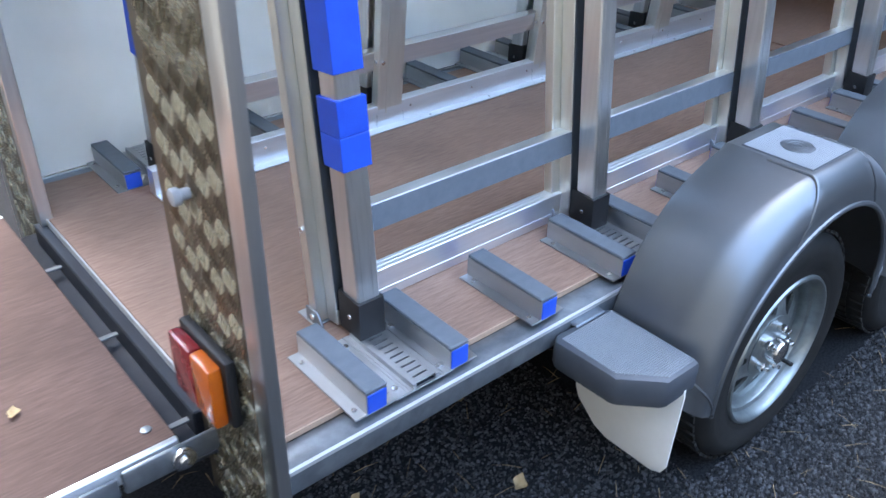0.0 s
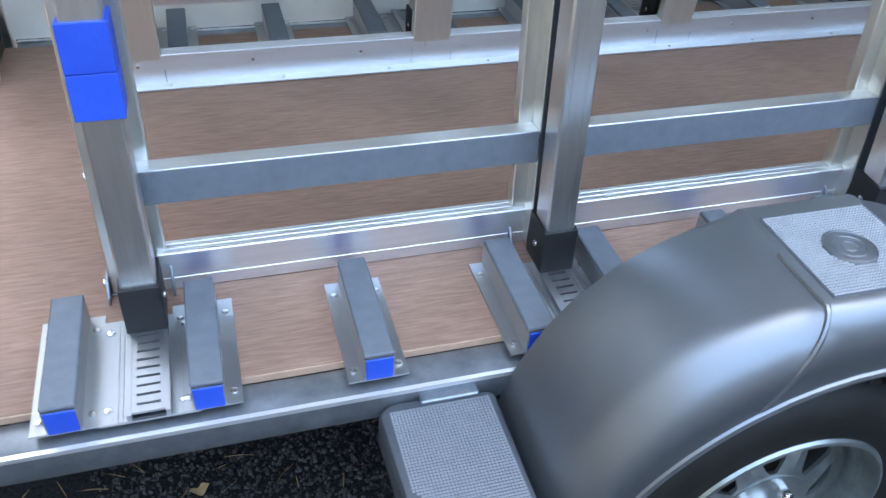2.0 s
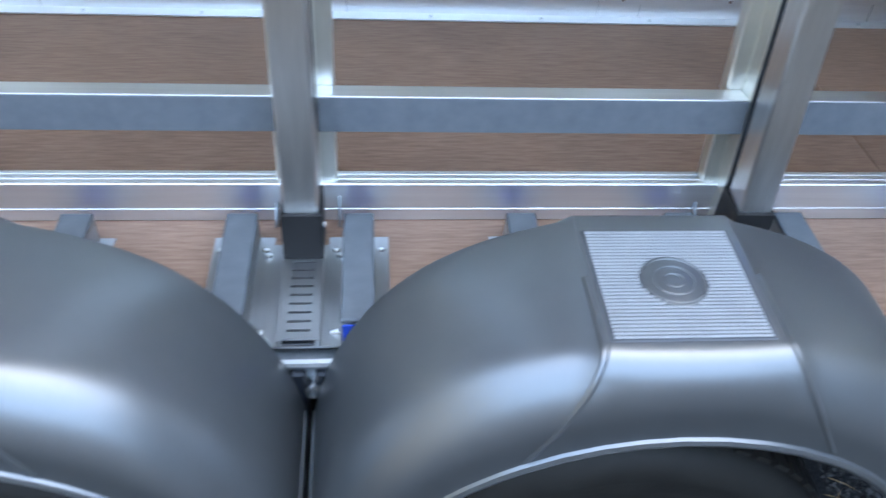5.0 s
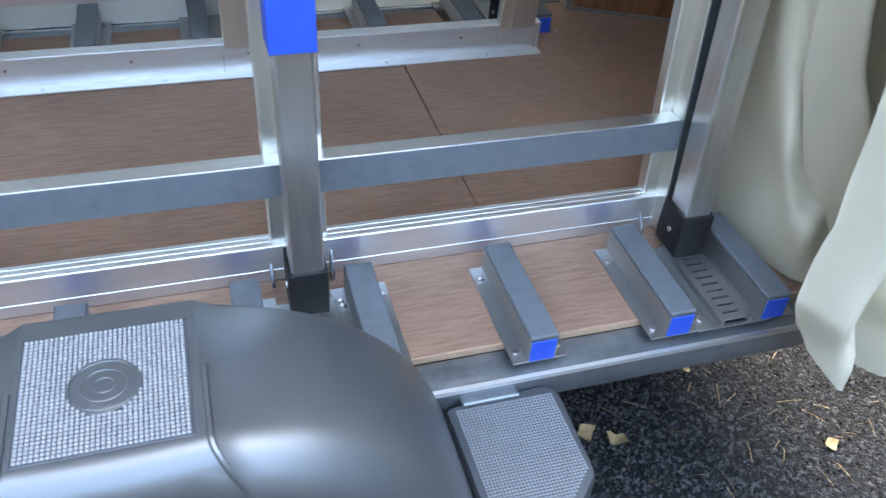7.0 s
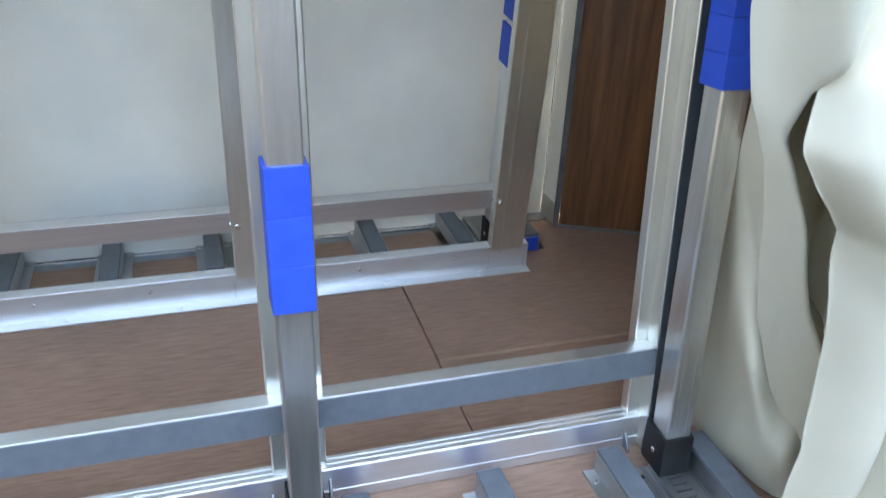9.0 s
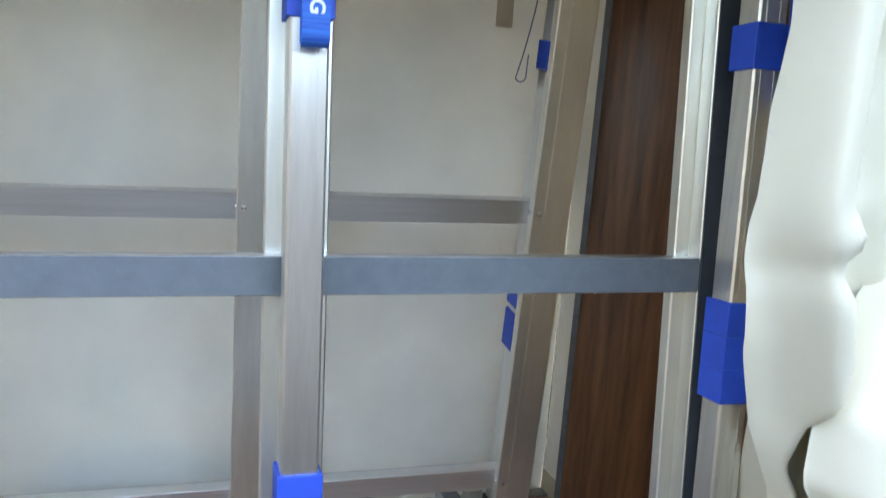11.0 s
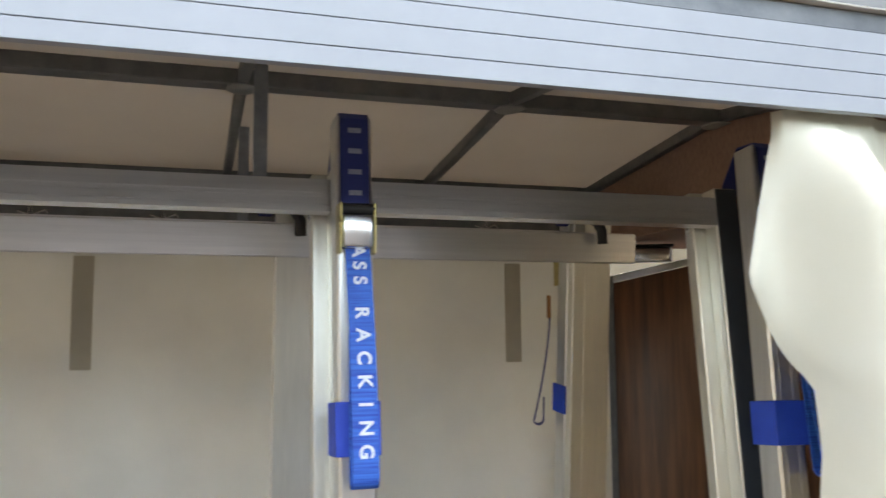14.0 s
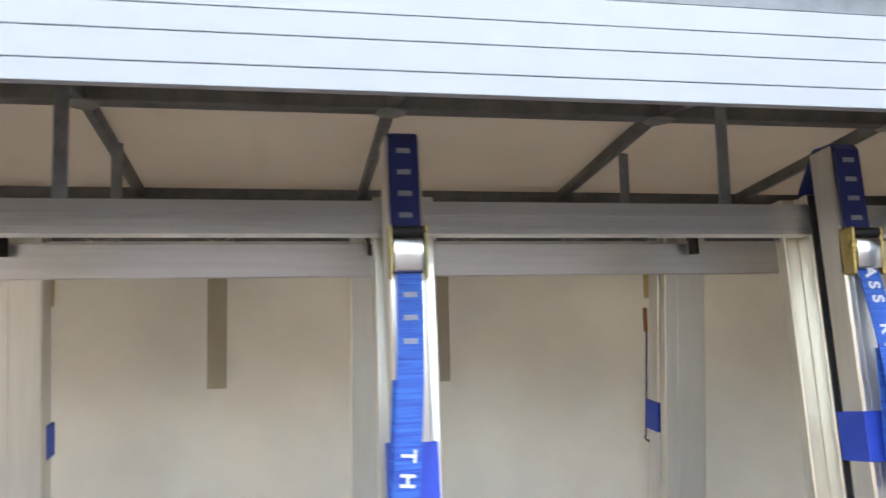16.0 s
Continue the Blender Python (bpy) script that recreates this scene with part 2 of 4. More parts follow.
def prism(points, axis, a, b, bevel=0.0):
    """A plan outline (pairs of the two other axes, in x, y, z order) drawn out along an axis from a to b."""
    bm = bmesh.new()

    def at(p, v):
        q = list(p)
        q.insert("xyz".index(axis), v)
        return q
    lo = [bm.verts.new(at(p, a)) for p in points]
    hi = [bm.verts.new(at(p, b)) for p in points]
    bm.faces.new(lo)
    bm.faces.new(hi)
    k = len(points)
    for i in range(k):
        bm.faces.new((lo[i], lo[(i + 1) % k], hi[(i + 1) % k], hi[i]))
    bmesh.ops.recalc_face_normals(bm, faces=bm.faces)
    if bevel:
        bmesh.ops.bevel(bm, geom=list(bm.edges), offset=bevel, segments=2, affect="EDGES", profile=0.5)
    return bm


def disc(bm, centre, axis, radius, depth, seg=16, bevel=0.0, r2=None):
    r = bmesh.ops.create_cone(bm, cap_ends=True, segments=seg, radius1=radius, radius2=radius if r2 is None else r2, depth=depth)
    rot = {"z": Matrix(), "y": Matrix.Rotation(radians(90), 4, "X"), "x": Matrix.Rotation(radians(90), 4, "Y")}[axis]
    bmesh.ops.transform(bm, matrix=Matrix.Translation(centre) @ rot, verts=r["verts"])
    if bevel:
        es = list({e for v in r["verts"] for e in v.link_edges if e.calc_face_angle(0) > 1})
        bmesh.ops.bevel(bm, geom=es, offset=bevel, segments=2, affect="EDGES", profile=0.5)
    return r["verts"]


def grid_mesh(rows, cols, at, thick=0.0):
    """A sheet of rows x cols points given by at(i, j), thickened along its normals."""
    bm = bmesh.new()
    vs = [[bm.verts.new(at(i, j)) for j in range(cols)] for i in range(rows)]
    for i in range(rows - 1):
        for j in range(cols - 1):
            bm.faces.new((vs[i][j], vs[i][j + 1], vs[i + 1][j + 1], vs[i + 1][j]))
    bmesh.ops.recalc_face_normals(bm, faces=bm.faces)
    if thick:
        bmesh.ops.solidify(bm, geom=list(bm.faces), thickness=thick)
    return bm


def tube(points, radius, seg=8):
    bm = bmesh.new()
    rings = []
    for i, p in enumerate(points):
        d = (Vector(points[min(i + 1, len(points) - 1)]) - Vector(points[max(i - 1, 0)])).normalized()
        m = d.to_track_quat("Z", "Y").to_matrix()
        rings.append([bm.verts.new(Vector(p) + m @ Vector((radius * math.cos(a), radius * math.sin(a), 0)))
                      for a in (2 * math.pi * k / seg for k in range(seg))])
    for a, b in zip(rings, rings[1:]):
        for k in range(seg):
            bm.faces.new((a[k], a[(k + 1) % seg], b[(k + 1) % seg], b[k]))
    bm.faces.new(rings[0])
    bm.faces.new(rings[-1])
    bmesh.ops.recalc_face_normals(bm, faces=bm.faces)
    return bm


def ribbon(points, width, thick, across=(1, 0, 0)):
    """A flat strap along points, its width along the way given."""
    bm = bmesh.new()
    rings = []
    ac = Vector(across).normalized()
    for i, p in enumerate(points):
        d = (Vector(points[min(i + 1, len(points) - 1)]) - Vector(points[max(i - 1, 0)])).normalized()
        nrm = d.cross(ac).normalized()
        p = Vector(p)
        rings.append([bm.verts.new(p + ac * (sx * width / 2) + nrm * (sn * thick / 2)) for sx, sn in ((-1, -1), (1, -1), (1, 1), (-1, 1))])
    for a, b in zip(rings, rings[1:]):
        for k in range(4):
            bm.faces.new((a[k], a[(k + 1) % 4], b[(k + 1) % 4], b[k]))
    bm.faces.new(rings[0])
    bm.faces.new(rings[-1])
    bmesh.ops.recalc_face_normals(bm, faces=bm.faces)
    return bm


# ---- ground ----
rng = random.Random(4)
bm = bmesh.new()
bmesh.ops.create_grid(bm, x_segments=40, y_segments=40, size=600)
for v in bm.verts:
    v.co.z = GROUND
tagged(part("ground", bm, ASPHALT), "dark bitumen driveway with coarse black aggregate", "ground", kind="structure")

def scatter(name, shapes, spots, mat, **tags):
    """Many small solids in one mesh, each a copy of one of the shapes placed by a matrix."""
    vs, fs = [], []
    for m, sh in spots:
        base = len(vs)
        v, f = shapes[sh]
        vs.extend(tuple(m @ Vector(p)) for p in v)
        fs.extend(tuple(base + i for i in q) for q in f)
    me = bpy.data.meshes.new(name)
    me.from_pydata(vs, [], fs)
    me.materials.append(mat)
    return tagged(new(name, me), **tags)


def pebble(seed):
    rr = random.Random(seed)
    bm2 = bmesh.new()
    bmesh.ops.create_icosphere(bm2, subdivisions=1, radius=1)
    v = [tuple(p * rr.uniform(0.75, 1.15) for p in q.co) for q in bm2.verts]
    f = [tuple(w.index for w in q.verts) for q in bm2.faces]
    bm2.free()
    return v, f


PEBBLES = [pebble(i) for i in range(6)]
spots = []
AREAS = ((2.45, 3.45, -0.15, 0.75, 20000), (0.9, 2.1, -0.75, -0.15, 18000), (1.9, 3.2, -0.75, -0.15, 12000), (0.1, 0.95, -0.35, 0.7, 14000))
for x, y in ((rng.uniform(a, b), rng.uniform(c, d)) for a, b, c, d, n in AREAS for _ in range(n)):
    size = 0.0026 + 0.0036 * rng.random() ** 1.8
    spots.append((Matrix.Translation((x, y, GROUND + size * 0.1)) @ Euler((rng.uniform(0, 6), rng.uniform(0, 6), rng.uniform(0, 6))).to_matrix().to_4x4() @ Matrix.Diagonal((size * rng.uniform(0.8, 1.5), size, size * 0.8, 1)), rng.randrange(6)))
scatter("aggregate", PEBBLES, spots, STONE, label="loose dark stone chips bedded in the bitumen", category="stones", kind="stuff")
NEEDLE = [([(0, -0.0007, 0), (0, 0.0007, 0), (0.5, 0.0008, 0.05), (0.5, -0.0008, 0.05), (1, 0, 0), (0.5, 0, 0.07)], [(0, 1, 2, 3), (3, 2, 4), (0, 3, 5), (1, 5, 2)])]
spots = []
for i in range(950):
    x, y = rng.uniform(-0.1, 3.6), rng.uniform(-0.7, 0.9)
    L = rng.uniform(0.02, 0.075)
    spots.append((Matrix.Translation((x, y, GROUND + 0.006)) @ Euler((0, rng.uniform(-0.05, 0.05), rng.uniform(0, 6.3))).to_matrix().to_4x4() @ Matrix.Diagonal((L, 1, L, 1)), 0))
scatter("pine_needles", NEEDLE, spots, STRAW, label="scattered dry straw-brown needles on the bitumen", category="needles", kind="stuff")


def fallen_leaf(x, y, z, size, turn, curl):
    def at(i, j):
        u, v = i / 8, (j / 4 - 0.5)
        w = (0.30 + 0.10 * math.sin(9 * u + 40 * size * (1 if v > 0 else 2))) * math.sin(math.pi * min(1, u * 1.02)) ** 0.8
        return (size * (u - 0.5), size * v * w * 2, size * curl * (1.4 * (u - 0.5) ** 2 + 2.6 * v * v * w + 0.15 * math.sin(7 * u + 30 * size)))
    ob = part("fallen_leaf", grid_mesh(9, 5, at, 0.0006), LEAF)
    ob.matrix_world = pose(x, y, z, rng.uniform(-12, 12), rng.uniform(-12, 12), turn)
    return tagged(ob, "curled dry brown leaf lying on the ground", "leaf", group="fallen leaves")


for x, y, size, turn in ((2.70, 0.25, 0.055, 20), (2.76, 0.22, 0.05, -50), (3.0, 0.36, 0.03, 80), (0.62, 0.10, 0.05, 30), (0.45, 0.02, 0.035, 100), (0.3, 0.3, 0.04, 10), (0.7, 0.4, 0.03, 60), (1.9, -0.62, 0.03, 140),
                         (3.2, 0.1, 0.04, 10), (2.95, 0.0, 0.03, 45), (1.7, -0.5, 0.035, 20), (2.2, 0.5, 0.04, -20), (3.05, 0.55, 0.045, 15)):
    fallen_leaf(x, y, GROUND + 0.008, size, turn, 0.5)
fallen_leaf(-0.262, 0.40, 0.603, 0.03, 70, 0.3)

# ---- chassis and deck ----
X_REAR, X_FRONT = -0.010, 2.93
chassis = empty("trailer_chassis", pose(0, 0, 0), label="galvanised steel trailer chassis frame under the plywood deck", category="trailer chassis")
RAIL = [(0.027, 0.588), (0.027, 0.538), (0.084, 0.538), (0.084, 0.588)]


def far(y):
    return 2 * MID - y


for s in (0, 1):
    prof = [(far(y + 0.008) if s else y, z) for y, z in RAIL]
    part("side_rail", prism(prof, "x", 0.0095, 3.25, 0.0025), GALV, chassis)
    lip = [(far(y + 0.008) if s else y, z) for y, z in ((0.0235, 0.5905), (0.0235, 0.583), (0.0266, 0.583), (0.0266, 0.5885), (0.0305, 0.5885), (0.0305, 0.5905))]
    part("rail_lip", prism(lip, "x", 0.0095, 3.25), ALU_X, chassis)
    inner = (far(0.16), far(0.12)) if s else (0.12, 0.16)
    part("lower_beam", box(0.1, 2.8, inner[0], inner[1], 0.44, 0.537, 0.004), GALV_DULL, chassis)
for x in (0.0, 0.6, 1.2, 1.8, 2.4, 2.86):
    part("cross_member", box(x, x + 0.04, 0.0845, far(0.0845), 0.54, 0.586, 0.003), GALV_DULL, chassis)
part("rear_beam", box(-0.037, -0.0115, 0.24, far(0.24), 0.50, 0.585, 0.003), DARK, chassis)
floor = tagged(empty("floor"), "reddish-brown plywood trailer deck in butted sheets", "floor", kind="structure")
SHEETS = [(X_REAR + 0.001, 2.464, 0.088, far(0.088)), (2.466, 3.25, 0.088, 0.616), (2.466, 3.25, 0.620, far(0.088))]
for x0, x1, y0, y1 in SHEETS:
    part("plywood_sheet", box(x0, x1, y0, y1, DECK - 0.0115, DECK + (0.0035 if y0 > 0.6 else 0), 0.0012), PLY, floor)
part("plywood_edge_strip", box(X_REAR, X_FRONT, 0.0845, 0.0875, DECK - 0.0115, DECK - 0.0005, 0), PLY_EDGE, floor, "pale raw plywood edge")
part("plywood_edge_strip", box(2.468, 3.2, 0.6165, 0.6195, DECK - 0.006, DECK + 0.003, 0), PLY_EDGE, floor, "pale raw plywood edge")

# ---- racks with posts, supports and poles on both sides ----
POLES = [0.290, 0.904, 1.514, 2.139, 2.756]
TILT = [0.0, 0.4, -0.5, 0.0, 1.15]
UPRIGHTS = [0.282, 0.905, 1.5155, 2.141, 2.7595]
SUPPORTS = [0.189, 0.365, 0.588, 0.8205, 0.974, 1.205, 1.428, 1.589, 1.82, 2.052, 2.2185, 2.440, 2.6575, 2.8205]
# the far side runs the other way: its own places, measured back from the turn
FAR_UPRIGHTS = [0.286, 0.905, 1.514, 2.130, 2.733]
FAR_POLES = [0.288, 0.905, 1.516, 2.135, 2.740]
TURN = Matrix.Translation((3.02, 2 * MID, 0)) @ pose(0, 0, 0, 0, 0, 180)
LEAN = 5.44


def build_rack(side, uprights):
    """The leaning aluminium glass rack of one side: uprights, three rails and the ribbed foot plate."""
    rack = empty("glass_rack", side, label="leaning mill-finish aluminium rack bolted to the plywood deck", category="glass rack", group="glass racks")
    frame_m = pose(0, 0.295, 0.70, -LEAN)
    for c in uprights:
        # a wide flat tube behind, a narrower one before it that the rails butt against
        bm = box(c - 0.0425, c + 0.0425, 0.0065, 0.031, -0.094, 1.445, 0.002)
        add_box(bm, c + 0.012, c + 0.016, 0.0311, 0.0325, -0.09, 1.44)
        bmesh.ops.transform(bm, matrix=frame_m, verts=bm.verts)
        up = part("upright", bm, UP_ALU, rack)
        bm = box(c - 0.0205, c + 0.0205, -0.0275, 0.0063, -0.094, 1.445, 0.002)
        bmesh.ops.transform(bm, matrix=frame_m, verts=bm.verts)
        part("front_tube", bm, UP_ALU, up)
        bm = box(c - 0.020, c + 0.020, -0.031, -0.0277, -0.06, 1.443, 0.0008)
        bmesh.ops.transform(bm, matrix=frame_m, verts=bm.verts)
        part("rubber_facing", bm, DARK_RUBBER, up, "dark rubber facing strip")
        for dz in (0.095, 0.745, 1.385):
            for sx in (-1, 1):
                b2 = bmesh.new()
                disc(b2, (sx * 0.0435 + c, 0.018, dz), "x", 0.0055, 0.005, 10, 0.001)
                bmesh.ops.transform(b2, matrix=frame_m, verts=b2.verts)
                part("bolt", b2, CHROME, up)
    for c in uprights:
        b2 = bmesh.new()
        disc(b2, (c - 0.031, 0.0045, 1.395), "y", 0.0055, 0.004, 10, 0.001)
        bmesh.ops.transform(b2, matrix=frame_m, verts=b2.verts)
        part("bolt", b2, CHROME, rack)
    for c in uprights:
        for dz in (0.095, 0.745):
            b2 = bmesh.new()
            disc(b2, (c + 0.030, 0.0325, dz), "y", 0.0055, 0.004, 10, 0.001)
            bmesh.ops.transform(b2, matrix=frame_m, verts=b2.verts)
            part("bolt", b2, CHROME, rack)
    spans = [(uprights[i] + 0.021, uprights[i + 1] - 0.021) for i in range(4)]
    for z0, z1, nm in ((0.766, 0.817, "lower_rail"), (1.416, 1.468, "middle_rail"), (2.083, 2.128, "top_rail")):
        for a, b in spans:
            lo, hi = z0 - 0.70, z1 - 0.70
            if nm == "top_rail":
                # extruded with shallow grooves along the face
                ys = [(-0.0305, 0.0), (-0.0305, 0.007), (-0.0293, 0.0072), (-0.0293, 0.0086), (-0.0305, 0.0088), (-0.0305, 0.019), (-0.0293, 0.0192), (-0.0293, 0.0204), (-0.0305, 0.0206), (-0.0305, 0.0245), (-0.0293, 0.0247), (-0.0293, 0.0259), (-0.0305, 0.0261)]
                bm = prism([(y, lo + d) for y, d in ys] + [(-0.0305, hi), (-0.005, hi), (-0.005, lo)], "x", a, b)
            else:
                bm = box(a, b, -0.0275, 0.0060, lo, hi, 0.0006)
            bmesh.ops.transform(bm, matrix=frame_m, verts=bm.verts)
            rail = part(nm, bm, RAIL_ALU, rack)
            if nm != "top_rail":
                bm = box(a + 0.001, b - 0.001, -0.0306, -0.0277, lo + 0.0008, hi - 0.0012, 0.0006)
                bmesh.ops.transform(bm, matrix=frame_m, verts=bm.verts)
                part("rubber_facing", bm, RUBBER, rail, "grey rubber facing strip")
    if side != Matrix():
        bm = box(uprights[0] - 0.09, uprights[-1] + 0.034, 0.0312, 0.050, 1.362, 1.424, 0.0025)
        for dz in (0.015, 0.042):
            add_box(bm, uprights[0] - 0.09, uprights[-1] + 0.034, 0.0502, 0.0512, 1.362 + dz, 1.362 + dz + 0.006)
        bmesh.ops.transform(bm, matrix=frame_m, verts=bm.verts)
        inner = part("inner_rail", bm, RAIL_ALU, rack)
        for c in (0.53, 0.88, 1.13, 1.34, 1.78, 1.98):
            w = tube([(c - 0.03, 0.046, 1.425), (c - 0.022, 0.043, 1.434), (c - 0.004, 0.047, 1.426), (c, 0.05, 1.446), (c + 0.004, 0.046, 1.426), (c + 0.02, 0.044, 1.431)], 0.0014, 5)
            bmesh.ops.transform(w, matrix=frame_m, verts=w.verts)
            part("wire_tie", w, CHROME, inner, "twisted wire tie")
    for c in uprights:
        for sx in (-1, 1):
            x = c + sx * 0.0455
            zt = 0.646 if sx > 0 else 0.634
            gus = prism([(0.322, 0.604), (0.322, zt), (0.286, zt), (0.270, 0.614), (0.268, 0.604)], "x", x - 0.002, x + 0.002, 0.0006)
            gp = part("gusset", gus, GALV, rack)
            b2 = bmesh.new()
            disc(b2, (x + sx * 0.004, 0.298, zt - 0.012), "x", 0.0065, 0.006, 10, 0.0015)
            part("bolt", b2, CHROME, gp)
    foot = [(0.318, 0.602), (0.35, 0.602), (0.35, 0.605), (0.322, 0.606), (0.322, 0.666), (0.320, 0.668), (0.313, 0.668), (0.312, 0.6672), (0.310, 0.6672), (0.309, 0.668), (0.302, 0.668), (0.301, 0.6672), (0.299, 0.6672), (0.298, 0.668),
            (0.290, 0.668), (0.2885, 0.6665), (0.2885, 0.657), (0.2895, 0.6565), (0.2895, 0.6225), (0.2882, 0.6218), (0.2878, 0.602)]
    first, last = (0.312, 2.80) if side == Matrix() else (0.231, 2.80)
    part("foot_plate", prism(foot, "x", first, last), PLATE_ALU, rack)
    if first > 0.3:
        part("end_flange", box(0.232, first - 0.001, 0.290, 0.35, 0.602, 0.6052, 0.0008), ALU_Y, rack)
    for i in range(11):
        b2 = bmesh.new()
        disc(b2, (0.36 + 0.232 * i, 0.339, 0.6065), "z", 0.004, 0.004, 8)
        part("screw", b2, CHROME, rack)
        b2 = bmesh.new()
        disc(b2, (0.36 + 0.232 * i + 0.06, 0.323, 0.645), "y", 0.0035, 0.003, 8)
        part("screw", b2, CHROME, rack)
    return rack


def build_support(m):
    """A short aluminium channel with side flanges, a grey rubber top and blue end caps."""
    ob = empty("glass_support", m, label="aluminium support channel with grey rubber top and blue end caps", category="support block", group="glass supports")
    prof = [(-0.042, 0), (0.042, 0), (0.042, 0.003), (0.0205, 0.003), (0.0205, 0.0415), (-0.0205, 0.0415), (-0.0205, 0.003), (-0.042, 0.003)]
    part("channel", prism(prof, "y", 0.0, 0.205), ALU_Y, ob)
    part("rubber_top", box(-0.0212, 0.0212, 0.0, 0.205, 0.0417, 0.0495, 0.002), RUBBER, ob, "grey rubber strip")
    for y0, y1 in ((-0.0022, 0.0005), (0.2045, 0.2072)):
        part("end_cap", box(-0.0188, 0.0188, y0, y1, 0.003, 0.041, 0.001), BLUE, ob, "blue plastic end cap")
    for x in (-0.0315, 0.0315):
        for y in (0.02, 0.175):
            b = bmesh.new()
            disc(b, (x, y, 0.0045), "z", 0.0052, 0.0035, 10, 0.001)
            part("screw", b, CHROME, ob)
    return ob


def build_track(m):
    """The slotted channel that the pole foot slides in, on its base plate."""
    ob = empty("slotted_track", m, label="slotted aluminium channel screwed to a base plate", category="slotted track", group="slotted tracks")
    prof = [(-0.062, 0.0), (0.062, 0.0), (0.062, 0.0035)]
    for x in (0.040, 0.034, -0.033, -0.039):
        prof += [(x + 0.0009, 0.0035), (x + 0.0007, 0.0049), (x - 0.0007, 0.0049), (x - 0.0009, 0.0035)]
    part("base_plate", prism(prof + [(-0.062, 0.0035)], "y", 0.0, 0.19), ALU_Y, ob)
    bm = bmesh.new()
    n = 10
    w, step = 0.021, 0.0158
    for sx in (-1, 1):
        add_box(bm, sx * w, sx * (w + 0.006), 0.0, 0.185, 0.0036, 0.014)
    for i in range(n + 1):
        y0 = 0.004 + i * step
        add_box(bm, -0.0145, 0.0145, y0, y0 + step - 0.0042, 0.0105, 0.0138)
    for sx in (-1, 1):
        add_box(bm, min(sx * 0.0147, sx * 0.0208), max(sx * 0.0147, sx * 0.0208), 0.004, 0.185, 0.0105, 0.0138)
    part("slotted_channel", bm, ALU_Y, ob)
    part("channel_bed", box(-w, w, 0.004, 0.185, 0.0037, 0.005, 0), DARK, ob)
    for x in (-0.05, 0.05):
        for y in (0.022, 0.165):
            b = bmesh.new()
            disc(b, (x, y, 0.0052), "z", 0.006, 0.004, 10, 0.001)
            part("screw", b, CHROME, ob)
    return ob


POLE_LEAN = math.degrees(math.atan2(0.145, 1.545))
TEXT = {}


def letters(text, size):
    """Woven lettering as a mesh, laid out upwards from the origin in its own plane."""
    cu = bpy.data.curves.new("lettering", "FONT")
    cu.body, cu.size, cu.extrude, cu.offset = text, size, 0.0004, 0.0007
    cu.align_x = cu.align_y = "CENTER"
    ob = bpy.data.objects.new("lettering", cu)
    scene.collection.objects.link(ob)
    bpy.context.view_layer.update()
    me = bpy.data.meshes.new_from_object(ob.evaluated_get(bpy.context.evaluated_depsgraph_get()))
    bpy.data.objects.remove(ob)
    me.materials.clear()
    me.materials.append(INK)
    return me


def build_pole(m, pads, tilt):
    """A square clamp pole in a black foot, with blue foam sleeves."""
    ob = empty("clamp_pole", m, label="square aluminium clamp pole in black foot with blue foam sleeves", category="clamp pole", group="clamp poles")
    lean = pose(0, 0.178, 0.062, 0, tilt, 0) @ pose(0, 0, 0, -POLE_LEAN)
    bm = box(-0.0235, 0.0235, -0.0235, 0.0235, 0.0, 1.543, 0.003)
    for sx in (-0.011, 0.011):
        add_box(bm, sx - 0.0012, sx + 0.0012, -0.0243, -0.0236, 0.002, 1.54)
    bmesh.ops.transform(bm, matrix=lean, verts=bm.verts)
    part("pole", bm, ALU_Z, ob)
    bm = prism([(0.149, 0.014), (0.212, 0.014), (0.216, 0.03), (0.214, 0.094), (0.151, 0.090)], "x", -0.0275, 0.0275, 0.002)
    ft = part("foot", bm, BLACK, ob, "black plastic foot")
    for sx in (-1, 1):
        b = bmesh.new()
        disc(b, (sx * 0.028, 0.180, 0.052), "x", 0.005, 0.004, 10, 0.001)
        part("screw", b, CHROME, ft)
    for z0, z1 in pads:
        bm = box(-0.0285, 0.0285, -0.0285, 0.0285, z0, z1, 0.0008)
        bmesh.ops.transform(bm, matrix=lean, verts=bm.verts)
        part("foam_sleeve", bm, BLUE, ob, "blue foam sleeve")
    return ob


